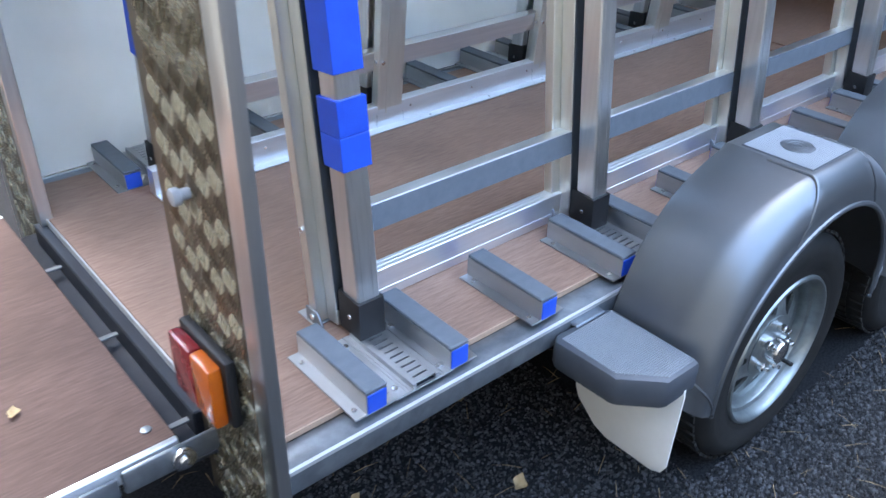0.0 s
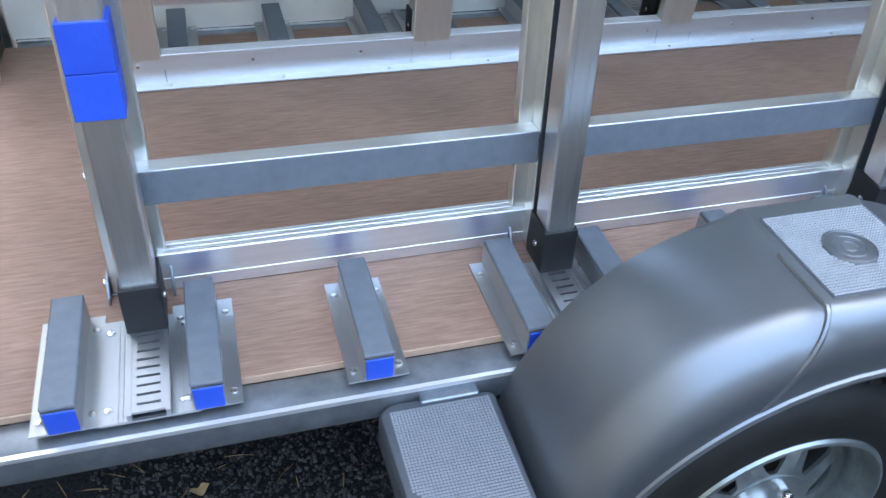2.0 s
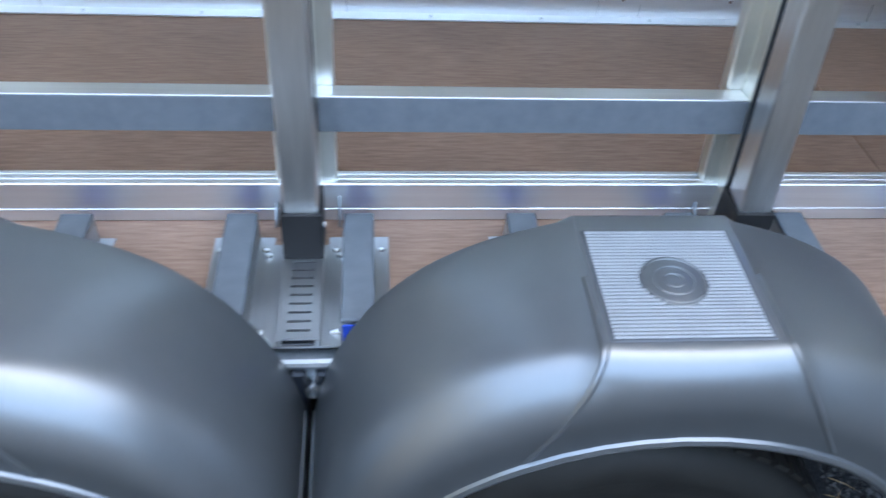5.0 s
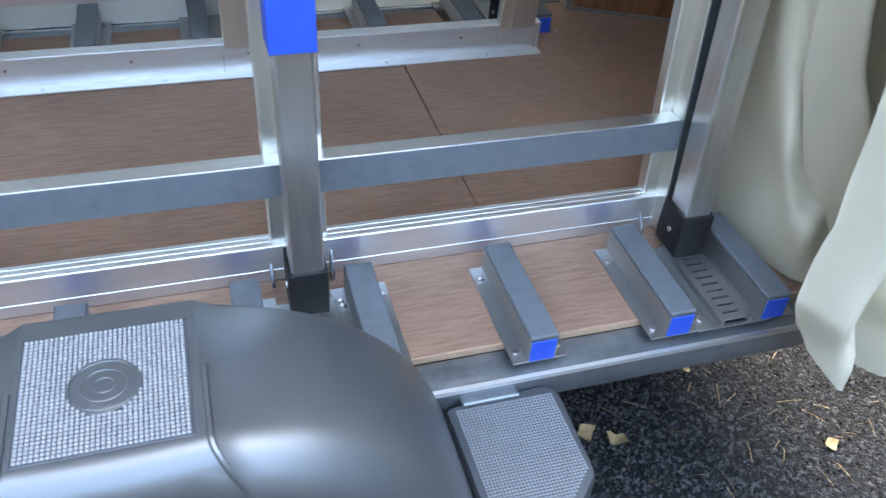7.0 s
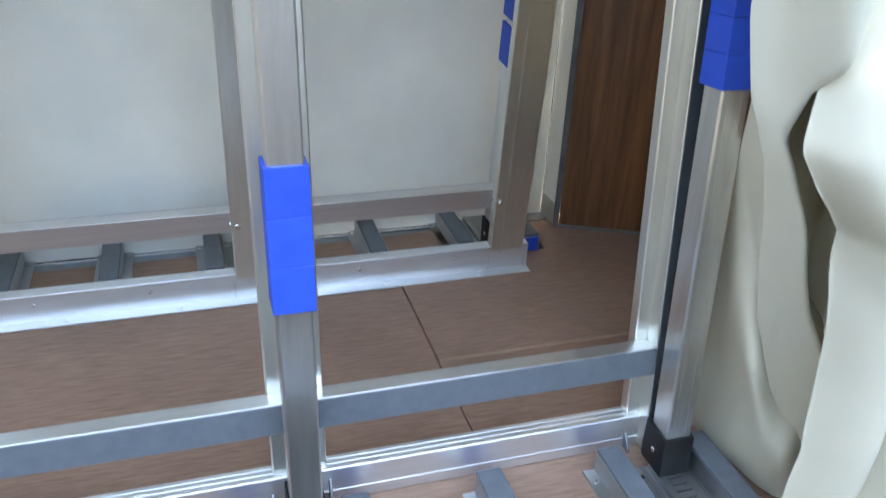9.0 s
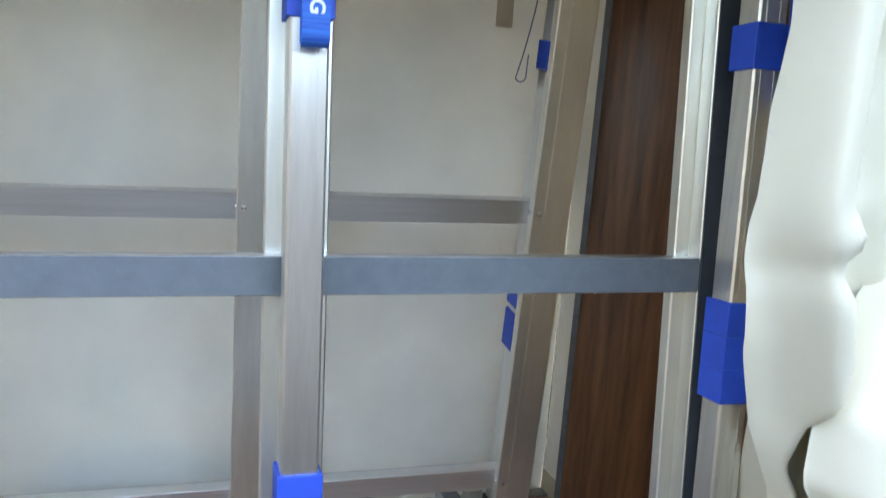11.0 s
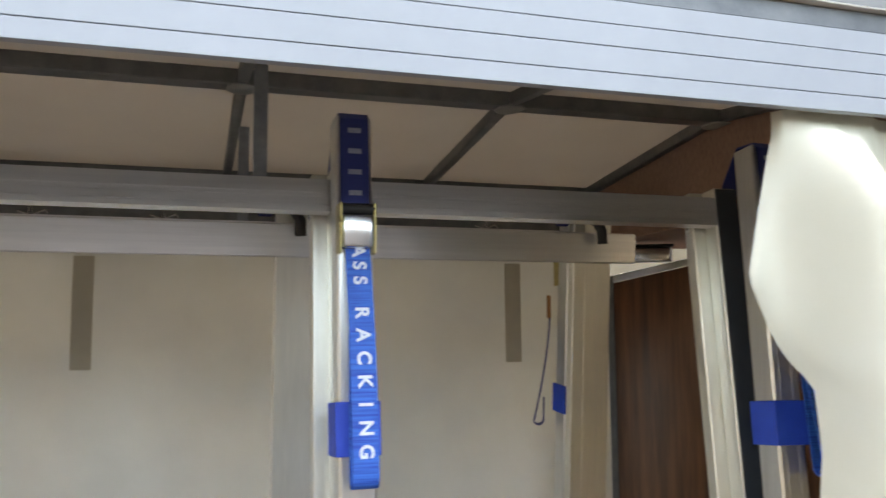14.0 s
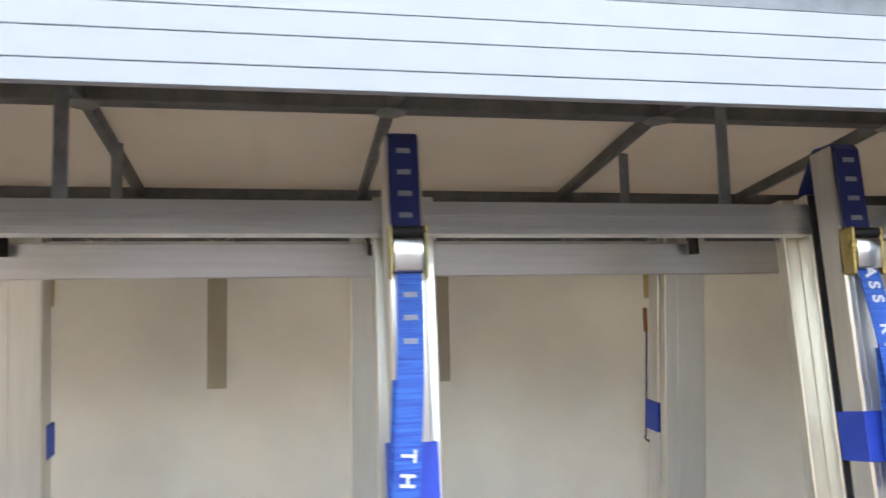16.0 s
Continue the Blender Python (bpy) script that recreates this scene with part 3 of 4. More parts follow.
def build_strap(m, sway, mark, stand=0.0, bow=0.0):
    """A cam-buckle strap over the pole's head, its loop hanging down the front."""
    ob = empty("cam_strap", m, label="blue woven strap with metal cam buckle hanging from pole head", category="strap", group="cam straps")
    def fy(z):
        return 0.178 + (z - 0.062) * math.tan(radians(POLE_LEAN)) - 0.0275
    pts = [(0, 0.385, 1.535), (0, 0.378, 1.55), (0, fy(1.60) + 0.052, 1.594), (0, fy(1.60) + 0.046, 1.602), (0, fy(1.60) + 0.006, 1.602), (0, fy(1.595) - 0.002, 1.594), (0, fy(1.5) - 0.002, 1.50), (0, fy(1.42) - 0.005, 1.42)]
    part("upper_webbing", ribbon(pts, 0.038, 0.0022), NAVY, ob, "navy webbing with white woven marks")
    zb = 1.443
    bk = part("buckle", box(-0.019, 0.019, fy(zb) - 0.022, fy(zb) - 0.004, zb - 0.022, zb + 0.02, 0.003, 2), CHROME, ob, "bright metal cam buckle")
    for sx in (-1, 1):
        part("buckle_cheek", box(sx * 0.0205, sx * 0.0235, fy(zb) - 0.02, fy(zb) + 0.012, zb - 0.03, zb + 0.036, 0.002), YELLOW_ZINC, bk, "yellow zinc cheek plate")
    b = bmesh.new()
    disc(b, (0, fy(zb) - 0.012, zb + 0.028), "x", 0.0075, 0.04, 12)
    part("cam", b, BLACK, bk)
    zl = 1.144 if mark == 3 else 1.122
    n = 14
    pts = []
    for i in range(n + 1):
        k = i / n
        z = zb - 0.024 + (zl - zb + 0.024) * k
        pts.append((sway * k ** 1.4, fy(z) - 0.012 - 0.012 * math.sin(k * 3.0) - 0.02 * k, z))
    if mark < 0:
        # hangs twisted, seen from its edge, with a teardrop loop
        z0, y0 = zb - 0.10, fy(zl) - 0.01
        pts = [(stand + bow * k ** 1.6, fy(z0 + (zl - z0) * k) - 0.012, z0 + (zl - z0) * k) for k in (i / 12 for i in range(13))]
        pts += [(stand + bow - 0.010 + 0.013 * math.cos(a), y0 - 0.003, zl - 0.014 * math.sin(a)) for a in (0.5, 1.0, 1.6, 2.2, 2.8)]
        pts += [(stand + bow - 0.022 - 0.002 * k, y0 - 0.003, zl + 0.045 * k) for k in (0.1, 0.4, 0.7, 1.0)]
        part("hanging_loop", ribbon(pts, 0.030, 0.0024, (0.40, 1, 0)), NAVY, ob)
        part("tag", box(stand - 0.0025, stand + 0.0055, fy(z0) - 0.016, fy(z0) - 0.008, z0 - 0.002, z0 + 0.05, 0.002), TAG, ob, "small orange tag")
        # the hooked tail over the top rail
        tail = [(0.066, 0.395, 1.534), (0.064, 0.42, 1.543), (0.060, 0.440, 1.547), (0.048, 0.452, 1.546)]
        part("hook_tail", ribbon(tail, 0.024, 0.009), NAVY, ob, "navy webbing end over the rail")
        claw = [(0.050, 0.445, 1.545), (0.034, 0.455, 1.543), (0.018, 0.461, 1.532), (0.009, 0.463, 1.515), (0.008, 0.463, 1.488)]
        part("hook", tube(claw, 0.0105, 8), BLACK, ob, "black coated hook")
        return ob
    last = pts[-1]
    for a in range(1, 7):
        t = a / 6 * math.pi
        pts.append((last[0], last[1] + 0.011 * (1 - math.cos(t)), last[2] - 0.014 * math.sin(t)))
    for i in range(5):
        k = (i + 1) / 5
        pts.append((last[0] * (1 - k * 0.5), last[1] + 0.022 + 0.004 * k, last[2] + 0.17 * k))
    part("hanging_loop", ribbon(pts, 0.032, 0.0022), WEB, ob)
    # lettering runs down the hanging loop, letter by letter
    def face(z):
        k = max(0.0, min(1, (zb - 0.024 - z) / (zb - 0.024 - zl)))
        return Vector((sway * k ** 1.4, fy(z) - 0.0125 - 0.012 * math.sin(k * 3.0) - 0.02 * k - 0.0022, z))
    words = {3: (("GLASS", zb + 0.012, 0.019), ("RACKING", zb - 0.104, 0.0275)), 2: (("THE", zl + 0.085, 0.0275),)}.get(mark, ())
    for text, z0, pitch in words:
        for i, ch in enumerate(text):
            z = z0 - i * pitch
            if z > zb - 0.024:
                continue
            if ch not in TEXT:
                TEXT[ch] = letters(ch, 0.0235)
            down = (face(z - 0.012) - face(z + 0.012)).normalized()
            up = Vector((0, -1, 0)).cross(down).normalized()
            out = down.cross(up).normalized()
            ld = part("lettering", TEXT[ch], None, ob, "white woven letter")
            ld.matrix_local = Matrix.Translation(face(z)) @ Matrix((down, up, out)).transposed().to_4x4()
    bars = [zb - 0.05 - 0.028 * i for i in range(3)] if mark in (2, 4, 0) else []
    bars += [1.594 - 0.016 - 0.028 * i for i in range(4)] if mark >= 0 else []
    for z in bars:
        b = bmesh.new()
        y = face(z).y if z < zb - 0.03 else fy(z) - 0.0036
        x = face(z).x if z < zb - 0.03 else 0
        add_box(b, x - 0.0085, x + 0.0085, y - 0.0010, y + 0.0004, z - 0.0032, z + 0.0032)
        part("woven_mark", b, INK_DIM, ob)
    return ob


PADS = [[(0.272, 0.329), (0.330, 0.389), (0.43, 0.56), (1.10, 1.17)], [(0.80, 0.93), (1.10, 1.17)], [(0.84, 0.97), (1.09, 1.157)],
        [(0.346, 0.412), (0.4125, 0.479), (0.4795, 0.546), (1.104, 1.170)], [(0.608, 0.657), (0.6575, 0.707), (0.7075, 0.757), (1.088, 1.152)]]
FAR_PADS = [[(0.25, 0.42), (1.08, 1.14)], [(0.9, 1.0), (1.08, 1.14)], [(0.85, 0.95), (1.08, 1.14)], [(0.80, 0.90), (1.08, 1.14)], [(0.44, 0.53), (0.545, 0.62), (1.08, 1.14)]]
SWAY = [0.01, -0.02, -0.022, 0.002, 0.035]
support = track = None
for near_side in (True, False):
    side = Matrix() if near_side else TURN
    turned = (lambda places: places) if near_side else (lambda places: [3.02 - p for p in reversed(places)])
    poles = turned(POLES if near_side else FAR_POLES)
    build_rack(side, turned(UPRIGHTS if near_side else FAR_UPRIGHTS))
    for x in SUPPORTS:
        m = side @ pose(x, 0.042, DECK + 0.0005)
        if support is None:
            support = build_support(m)
        else:
            copy_thing(support, m)
    for k, c in enumerate(poles):
        m = side @ pose(c, 0.040, DECK + 0.0005)
        if track is None:
            track = build_track(m)
        else:
            copy_thing(track, m)
        tilt = TILT[k] if near_side else 0.0
        build_pole(side @ pose(c, 0.040, DECK), PADS[k] if near_side else FAR_PADS[4 - k], tilt)
        build_strap(side @ pose(c, 0.04, DECK) @ pose(0, 0, 0.062, 0, tilt, 0) @ pose(0, 0, -0.062), SWAY[k] if near_side else 0.0, k if near_side else -1, 0.034 if k == 0 else 0.020, 0.032 if k == 0 else 0.003)


# ---- mudguards, steps, flaps and wheels ----
AXLES = (1.148, 1.904)
HUB_Z = 0.365


def add_stud(bm, x, y, z):
    """One low moulded stud of a tread pad, longer along the trailer than across it."""
    lo = [bm.verts.new((x + a * 0.0018, y + b * 0.0016, z)) for a, b in ((-1, -1), (1, -1), (1, 1), (-1, 1))]
    hi = [bm.verts.new((x + a * 0.0015, y + b * 0.0011, z + 0.0019)) for a, b in ((-1, -1), (1, -1), (1, 1), (-1, 1))]
    bm.faces.new(hi)
    for q in range(4):
        bm.faces.new((lo[q], lo[(q + 1) % 4], hi[(q + 1) % 4], hi[q]))


def build_guard(cx, outer):
    """A wheel guard; its outer end (-1 rear, 1 front) reaches further than the end beside its twin."""
    ob = empty("mudguard", pose(cx, 0, 0), label="grey moulded mudguard with fine-studded tread pad over trailer wheel", category="mudguard", group="mudguards")
    half = [(0.0, 0.838, 0.0, 0.745), (0.045, 0.838, 0.08, 0.735), (0.085, 0.838, 0.158, 0.702), (0.101, 0.828, 0.178, 0.690), (0.15, 0.813, 0.21, 0.665), (0.20, 0.792, 0.245, 0.635),
            (0.25, 0.760, 0.275, 0.60), (0.298, 0.712, 0.30, 0.555), (0.335, 0.655, 0.315, 0.51), (0.365, 0.585, 0.324, 0.46), (0.383, 0.51, 0.327, 0.42), (0.390, 0.43, 0.327, 0.40)]
    half = [(a, b, c, 0.41 + math.sqrt(0.335 ** 2 - c * c) if c < 0.29 else d) for a, b, c, d in half]
    fine = [half[0], *[tuple((p + q) / 2 for p, q in zip(half[0], half[1]))[:3] + (0.41 + math.sqrt(0.335 ** 2 - 0.04 ** 2),)], half[1], tuple((p + q) / 2 for p, q in zip(half[1], half[2]))[:3] + (0.41 + math.sqrt(0.335 ** 2 - 0.119 ** 2),), half[2]]
    for i in range(3, len(half) - 1):
        p0, p1, p2, p3 = half[max(i - 1, 3)], half[i], half[i + 1], half[min(i + 2, len(half) - 1)]
        for q in range(3):
            u = q / 3
            fine.append(tuple(0.5 * (2 * p1[k] + (p2[k] - p0[k]) * u + (2 * p0[k] - 5 * p1[k] + 4 * p2[k] - p3[k]) * u * u + (3 * p1[k] - p0[k] - 3 * p2[k] + p3[k]) * u ** 3) for k in range(4)))
    fine.append(half[-1])
    reach = {outer: 1.035, -outer: 0.97}
    prof = [(-a * reach[-1], b, -c * reach[-1], d) for a, b, c, d in reversed(fine[1:])] + [(a * reach[1], b, c * reach[1], d) for a, b, c, d in fine]
    mid_i = len(fine) - 1
    last = 17

    def at(i, j):
        x0, z0, x1, z1 = prof[i]
        d = abs(i - mid_i)
        start = -0.167 if d <= 4 else -0.155 + 0.05 * min(1, (d - 5) / 16)
        if j == 0:
            return (x0, 0.026, z0 - 0.03)
        if j == 1:
            return (x0, 0.020, z0 - 0.004)
        if j <= 4:
            return (x0, 0.010 + (start - 0.010) * (j - 2) / 2, z0)
        ang = min(1.0, (j - 4) / 9) * radians(84)
        f = 0.56 * (1 - math.cos(ang)) / (1 - math.cos(radians(84))) + 0.44 * max(0, (j - 13) / (last - 13))
        return (x0 + (x1 - x0) * f, start - (0.2095 + start) * (math.sin(ang) / math.sin(radians(84))), z0 + (z1 - z0) * f)
    bm = grid_mesh(len(prof), last + 1, at, 0.004)
    part("shell", bm, GUARD, ob, sharp=28)
    # moulded seams: from the pad's corners to the arch, and round the lower skirt
    for i in (mid_i - 4, mid_i + 4):
        sx = 1 if i > mid_i else -1
        part("seam", tube([Vector(at(i, j)) + Vector((0.004 * sx, 0.001, -0.002)) for j in range(3, last)], 0.0035, 6), GUARD, ob)
    for i in (3, len(prof) - 4):
        part("seam", tube([Vector(at(i, j)) for j in range(2, last + 1)], 0.003, 6), GUARD, ob)
    # rolled lip along the wheel arch
    pts = [(p[2], -0.2085, p[3]) for p in prof]
    part("lip", tube(pts, 0.0065, 8), GUARD, ob)
    # pad darker than its studs: shade between them is put into the colour
    part("tread_pad", box(-0.079, 0.079, -0.165, -0.010, 0.8372, 0.8395, 0.001), STEP, ob)
    bm = bmesh.new()
    for i in range(33):
        for j in range(32):
            x, y = -0.0736 + i * 0.0046, -0.1605 + j * 0.0047
            if x ** 2 + (y + 0.088) ** 2 < 0.0335 ** 2:
                continue
            add_stud(bm, x, y, 0.8395)
    tagged(part("tread_stud", bm, TREAD, ob), kind="stuff")
    bm = bmesh.new()
    disc(bm, (0, -0.088, 0.8402), "z", 0.0345, 0.0024, 48, 0.0008)
    for r in (0.0325, 0.021, 0.010):
        pts = [(r * math.cos(a), -0.088 + r * 0.95 * math.sin(a), 0.8414) for a in (2 * math.pi * q / 28 for q in range(29))]
        bmt = tube(pts, 0.0011, 5)
        me = bpy.data.meshes.new("ring")
        bmt.to_mesh(me)
        bmt.free()
        bm.from_mesh(me)
        bpy.data.meshes.remove(me)
    part("emblem", bm, GUARD, ob)
    return ob


rear_guard, front_guard = build_guard(AXLES[0], -1), build_guard(AXLES[1], 1)
for cx, twin in zip(AXLES, (front_guard, rear_guard)):
    copy_thing(twin, Matrix.Translation((cx, 2 * MID + 0.02, 0)) @ pose(0, 0, 0, 0, 0, 180))


def build_step(m):
    ob = empty("guard_step", m, label="grey plastic step with fine-studded top beside mudguard", category="step", group="guard steps")
    out = [(0.0, 0.012), (0.005, -0.13), (0.072, -0.198), (0.168, -0.2), (0.172, 0.02), (0.02, 0.03)]
    part("tread_body", prism(out, "z", 0.50, 0.568, 0.013), STEP, ob)
    bm = bmesh.new()
    for i in range(31):
        for j in range(42):
            x, y = 0.018 + i * 0.0046, -0.187 + j * 0.0047
            if y < -0.110 - (x - 0.005) * 1.0:
                continue
            add_stud(bm, x, y, 0.568)
    tagged(part("step_stud", bm, STEP_TOP, ob), kind="stuff")
    part("bracket", box(0.062, 0.146, 0.012, 0.0305, 0.566, 0.5725, 0.002), GALV, ob, "thin mounting plate")
    return ob


build_step(pose(0.578, 0, 0))
st = build_step(pose(0, 0, 0))
st.matrix_world = Matrix.Translation((2.463, 0, 0)) @ Matrix.Diagonal((-1, 1, 1, 1))
flap = prism([(0.045, 0.52), (-0.2, 0.52), (-0.202, 0.5), (-0.196, 0.318), (-0.186, 0.298), (-0.165, 0.288), (-0.05, 0.288), (-0.015, 0.30), (0.035, 0.345), (0.045, 0.37)], "x", 0.703, 0.709, 0.002)
tagged(part("mud_flap", flap, FLAP), "white plastic mud flap hanging below the step", "mud flap")


def revolve(profile, seg=48):
    """(radius, y) pairs turned about the y axis."""
    bm = bmesh.new()
    rings = [[bm.verts.new((r * math.cos(a), y, r * math.sin(a))) for a in (2 * math.pi * k / seg for k in range(seg))] for r, y in profile]
    for a, b in zip(rings, rings[1:]):
        for k in range(seg):
            bm.faces.new((a[k], a[(k + 1) % seg], b[(k + 1) % seg], b[k]))
    bmesh.ops.recalc_face_normals(bm, faces=bm.faces)
    return bm


def build_wheel(m):
    ob = empty("wheel", m, label="black tyre on galvanised spoked rim")
    tyre = [(0.180, -0.055), (0.185, -0.068), (0.190, -0.076), (0.20, -0.080), (0.206, -0.0805), (0.208, -0.082), (0.225, -0.083), (0.228, -0.0845), (0.245, -0.083), (0.248, -0.0838), (0.265, -0.078), (0.278, -0.068), (0.285, -0.055), (0.288, -0.03),
            (0.2885, 0.0), (0.288, 0.03), (0.285, 0.055), (0.275, 0.07), (0.25, 0.082), (0.20, 0.08), (0.17, 0.066)]
    part("tyre", revolve(tyre, 64), TYRE, ob)
    bm = bmesh.new()
    for k in range(56):
        a = 2 * math.pi * k / 56
        for y in (-0.045, 0.0, 0.045):
            vs = add_box(bm, 0.286, 0.2925, y - 0.018, y + 0.018, -0.011, 0.011)
            bmesh.ops.rotate(bm, cent=(0, 0, 0), matrix=Matrix.Rotation(a + (0.04 if y else 0), 3, "Y"), verts=vs)
    tagged(part("tread_block", bm, TYRE, ob), kind="stuff")
    rim = [(0.180, -0.060), (0.1885, -0.068), (0.190, -0.075), (0.187, -0.0805), (0.182, -0.082), (0.177, -0.078), (0.174, -0.070), (0.172, -0.0555), (0.169, -0.053), (0.164, -0.051), (0.162, -0.047), (0.161, -0.030), (0.157, -0.027), (0.155, -0.022), (0.154, 0.0), (0.152, 0.05), (0.17, 0.07)]
    part("rim", revolve(rim, 64), RIM, ob)
    # the pressed wheel disc: a dished web with eight triangular windows
    bm = bmesh.new()
    n, rings = 8, []
    for r, w, y in ((0.062, 0.12, -0.050), (0.080, 0.12, -0.051), (0.084, 0.08, -0.050), (0.090, 0.16, -0.047), (0.110, 0.26, -0.040), (0.134, 0.345, -0.031), (0.141, 0.31, -0.028), (0.146, 0.25, -0.027), (0.157, 0.25, -0.029)):
        ring = []
        for k in range(n):
            for q, u in enumerate((0.0, 0.25 - w / 2, 0.5 - w, 0.5, 0.5 + w, 0.75 + w / 2)):
                a0 = 2 * math.pi * (k + u) / n
                lift = 0.005 if q == 0 and 0.088 < r < 0.135 else 0.0
                ring.append(bm.verts.new((r * math.cos(a0), y - lift, r * math.sin(a0))))
        rings.append(ring)
    for i, (a, b) in enumerate(zip(rings, rings[1:])):
        for q in range(6 * n):
            if i in (2, 3, 4, 5) and q % 6 in (2, 3):
                continue
            p = (q + 1) % (6 * n)
            bm.faces.new((a[q], a[p], b[p], b[q]))
    bmesh.ops.recalc_face_normals(bm, faces=bm.faces)
    bmesh.ops.solidify(bm, geom=list(bm.faces), thickness=0.006)
    part("wheel_disc", bm, RIM, ob, "pressed disc with triangular windows")
    part("centre", revolve([(0.078, -0.040), (0.078, -0.0535), (0.06, -0.056), (0.030, -0.056), (0.028, -0.03)], 40), RIM, ob)
    hub = part("hub", revolve([(0.030, -0.05), (0.030, -0.081), (0.0275, -0.087), (0.020, -0.090), (0.0005, -0.091)], 28), CHROME, ob)
    for k in range(5):
        a = 2 * math.pi * k / 5 + 0.3
        b = bmesh.new()
        disc(b, (0.052 * math.cos(a), -0.064, 0.052 * math.sin(a)), "y", 0.011, 0.020, 6, 0.0012)
        disc(b, (0.052 * math.cos(a), -0.078, 0.052 * math.sin(a)), "y", 0.0062, 0.014, 10, 0.001)
        part("wheel_nut", b, CHROME, ob)
    b = bmesh.new()
    disc(b, (0.135, -0.055, -0.055), "y", 0.0055, 0.04, 10, 0.001)
    part("valve", b, BLACK, ob, "black rubber valve stem")
    part("brake_drum", revolve([(0.149, 0.026), (0.149, 0.04), (0.02, 0.04), (0.02, 0.026), (0.149, 0.026)], 40), BLACK, ob)
    return ob


axle = empty("axle_set", label="dark steel trailer axles with spoked galvanised wheels under the chassis", category="axle")
wheel = build_wheel(pose(AXLES[0], -0.088, HUB_Z, 0, 20, 0))
wheel.parent = axle
copy_thing(wheel, pose(AXLES[1], -0.088, HUB_Z, 0, -37, 0))
for cx in AXLES:
    copy_thing(wheel, Matrix.Translation((cx, 2 * MID + 0.088, HUB_Z)) @ pose(0, 0, 0, 0, 0, 180))
for cx in AXLES:
    b = bmesh.new()
    disc(b, (cx, MID, HUB_Z), "y", 0.025, 1.3, 14)
    part("axle_tube", b, DARK, axle)
for x in (1.515, 1.547):
    part("spring_hanger", box(x - 0.012, x + 0.008, 0.018, 0.034, 0.36, 0.575, 0.003), DARK, axle)
b = bmesh.new()
disc(b, (1.532, 0.02, 0.553), "y", 0.011, 0.03, 6, 0.001)
part("hanger_bolt", b, CHROME, axle)


# ---- rear frame, lamp and ramp ----
BARS = {}


def build_rear(side, lamp):
    ob = empty("rear_corner_post", side, label="aluminium corner post with tarnished checker plate panel", category="corner post", group="rear corner posts")
    part("post", box(-0.013, 0.009, -0.011, 0.032, 0.42, 2.235, 0.004, 2), ALU_Z, ob)
    part("plate", box(-0.013, -0.0105, 0.0325, 0.235, 0.42, 2.235, 0.0008), CHECKER, ob, "tarnished aluminium checker plate")
    bm = bmesh.new()
    s = 0.0355
    for i in range(6):
        for j in range(46):
            y, z = 0.052 + i * s, 0.44 + j * s + (s / 2 if i % 2 else 0)
            if y > 0.222 or z > 2.215:
                continue
            tilt = radians(28 if (i + j) % 2 else -62)
            for q in range(-2, 3):
                L = 0.0178 - abs(q) * 0.0016
                off = Matrix.Rotation(tilt, 3, "X") @ Vector((0, q * 0.0060, 0))
                if lamp and 0.84 < z < 1.20:
                    if abs(q) not in BARS:
                        BARS[abs(q)] = mesh_of(box(-0.0150, -0.013, -0.0008, 0.0008, -L, L, 0.0005), "raised_bar", BRIGHT_BAR)
                    one = part("raised_bar", BARS[abs(q)], None, ob)
                    one.matrix_local = Matrix.Translation((0, y + off.y, z + off.z)) @ Matrix.Rotation(tilt, 4, "X")
                    continue
                vs = add_box(bm, -0.0150, -0.013, -0.0008, 0.0008, -L, L)
                bmesh.ops.rotate(bm, cent=(0, 0, 0), matrix=Matrix.Rotation(tilt, 3, "X"), verts=vs)
                bmesh.ops.translate(bm, vec=(0, y + off.y, z + off.z), verts=vs)
    tagged(part("checker_relief", bm, BRIGHT_BAR, ob), kind="stuff")
    if lamp:
        kb = bmesh.new()
        disc(kb, (-0.021, 0.134, 1.030), "x", 0.008, 0.016, 14, 0.001)
        disc(kb, (-0.033, 0.134, 1.030), "x", 0.0125, 0.012, 14, 0.003)
        part("knob", kb, WHITE, ob, "small white plastic knob")
    return ob


build_rear(Matrix.Translation((-0.011, 0, 0)), True)
rear_far = build_rear(Matrix(), False)
part("inner_trim", box(-0.016, 0.012, 0.2355, 0.268, 0.585, 2.235, 0.002), ALU_Z, rear_far)
rear_far.matrix_world = Matrix.Translation((-0.011, 2 * MID, 0)) @ Matrix.Diagonal((1, -1, 1, 1))
lamp = empty("tail_lamp", pose(-0.011, 0, 0), label="red and amber tail lamp in black housing on checker plate", category="tail lamp")
part("housing", box(-0.033, -0.0155, 0.064, 0.206, 0.683, 0.802, 0.005, 2), BLACK, lamp, "black rubber housing")
part("red_lens", box(-0.055, -0.0335, 0.131, 0.199, 0.690, 0.794, 0.005, 2), RED, lamp, "red plastic lens")
part("amber_lens", box(-0.055, -0.0335, 0.072, 0.130, 0.690, 0.794, 0.005, 2), AMBER, lamp, "amber plastic lens")

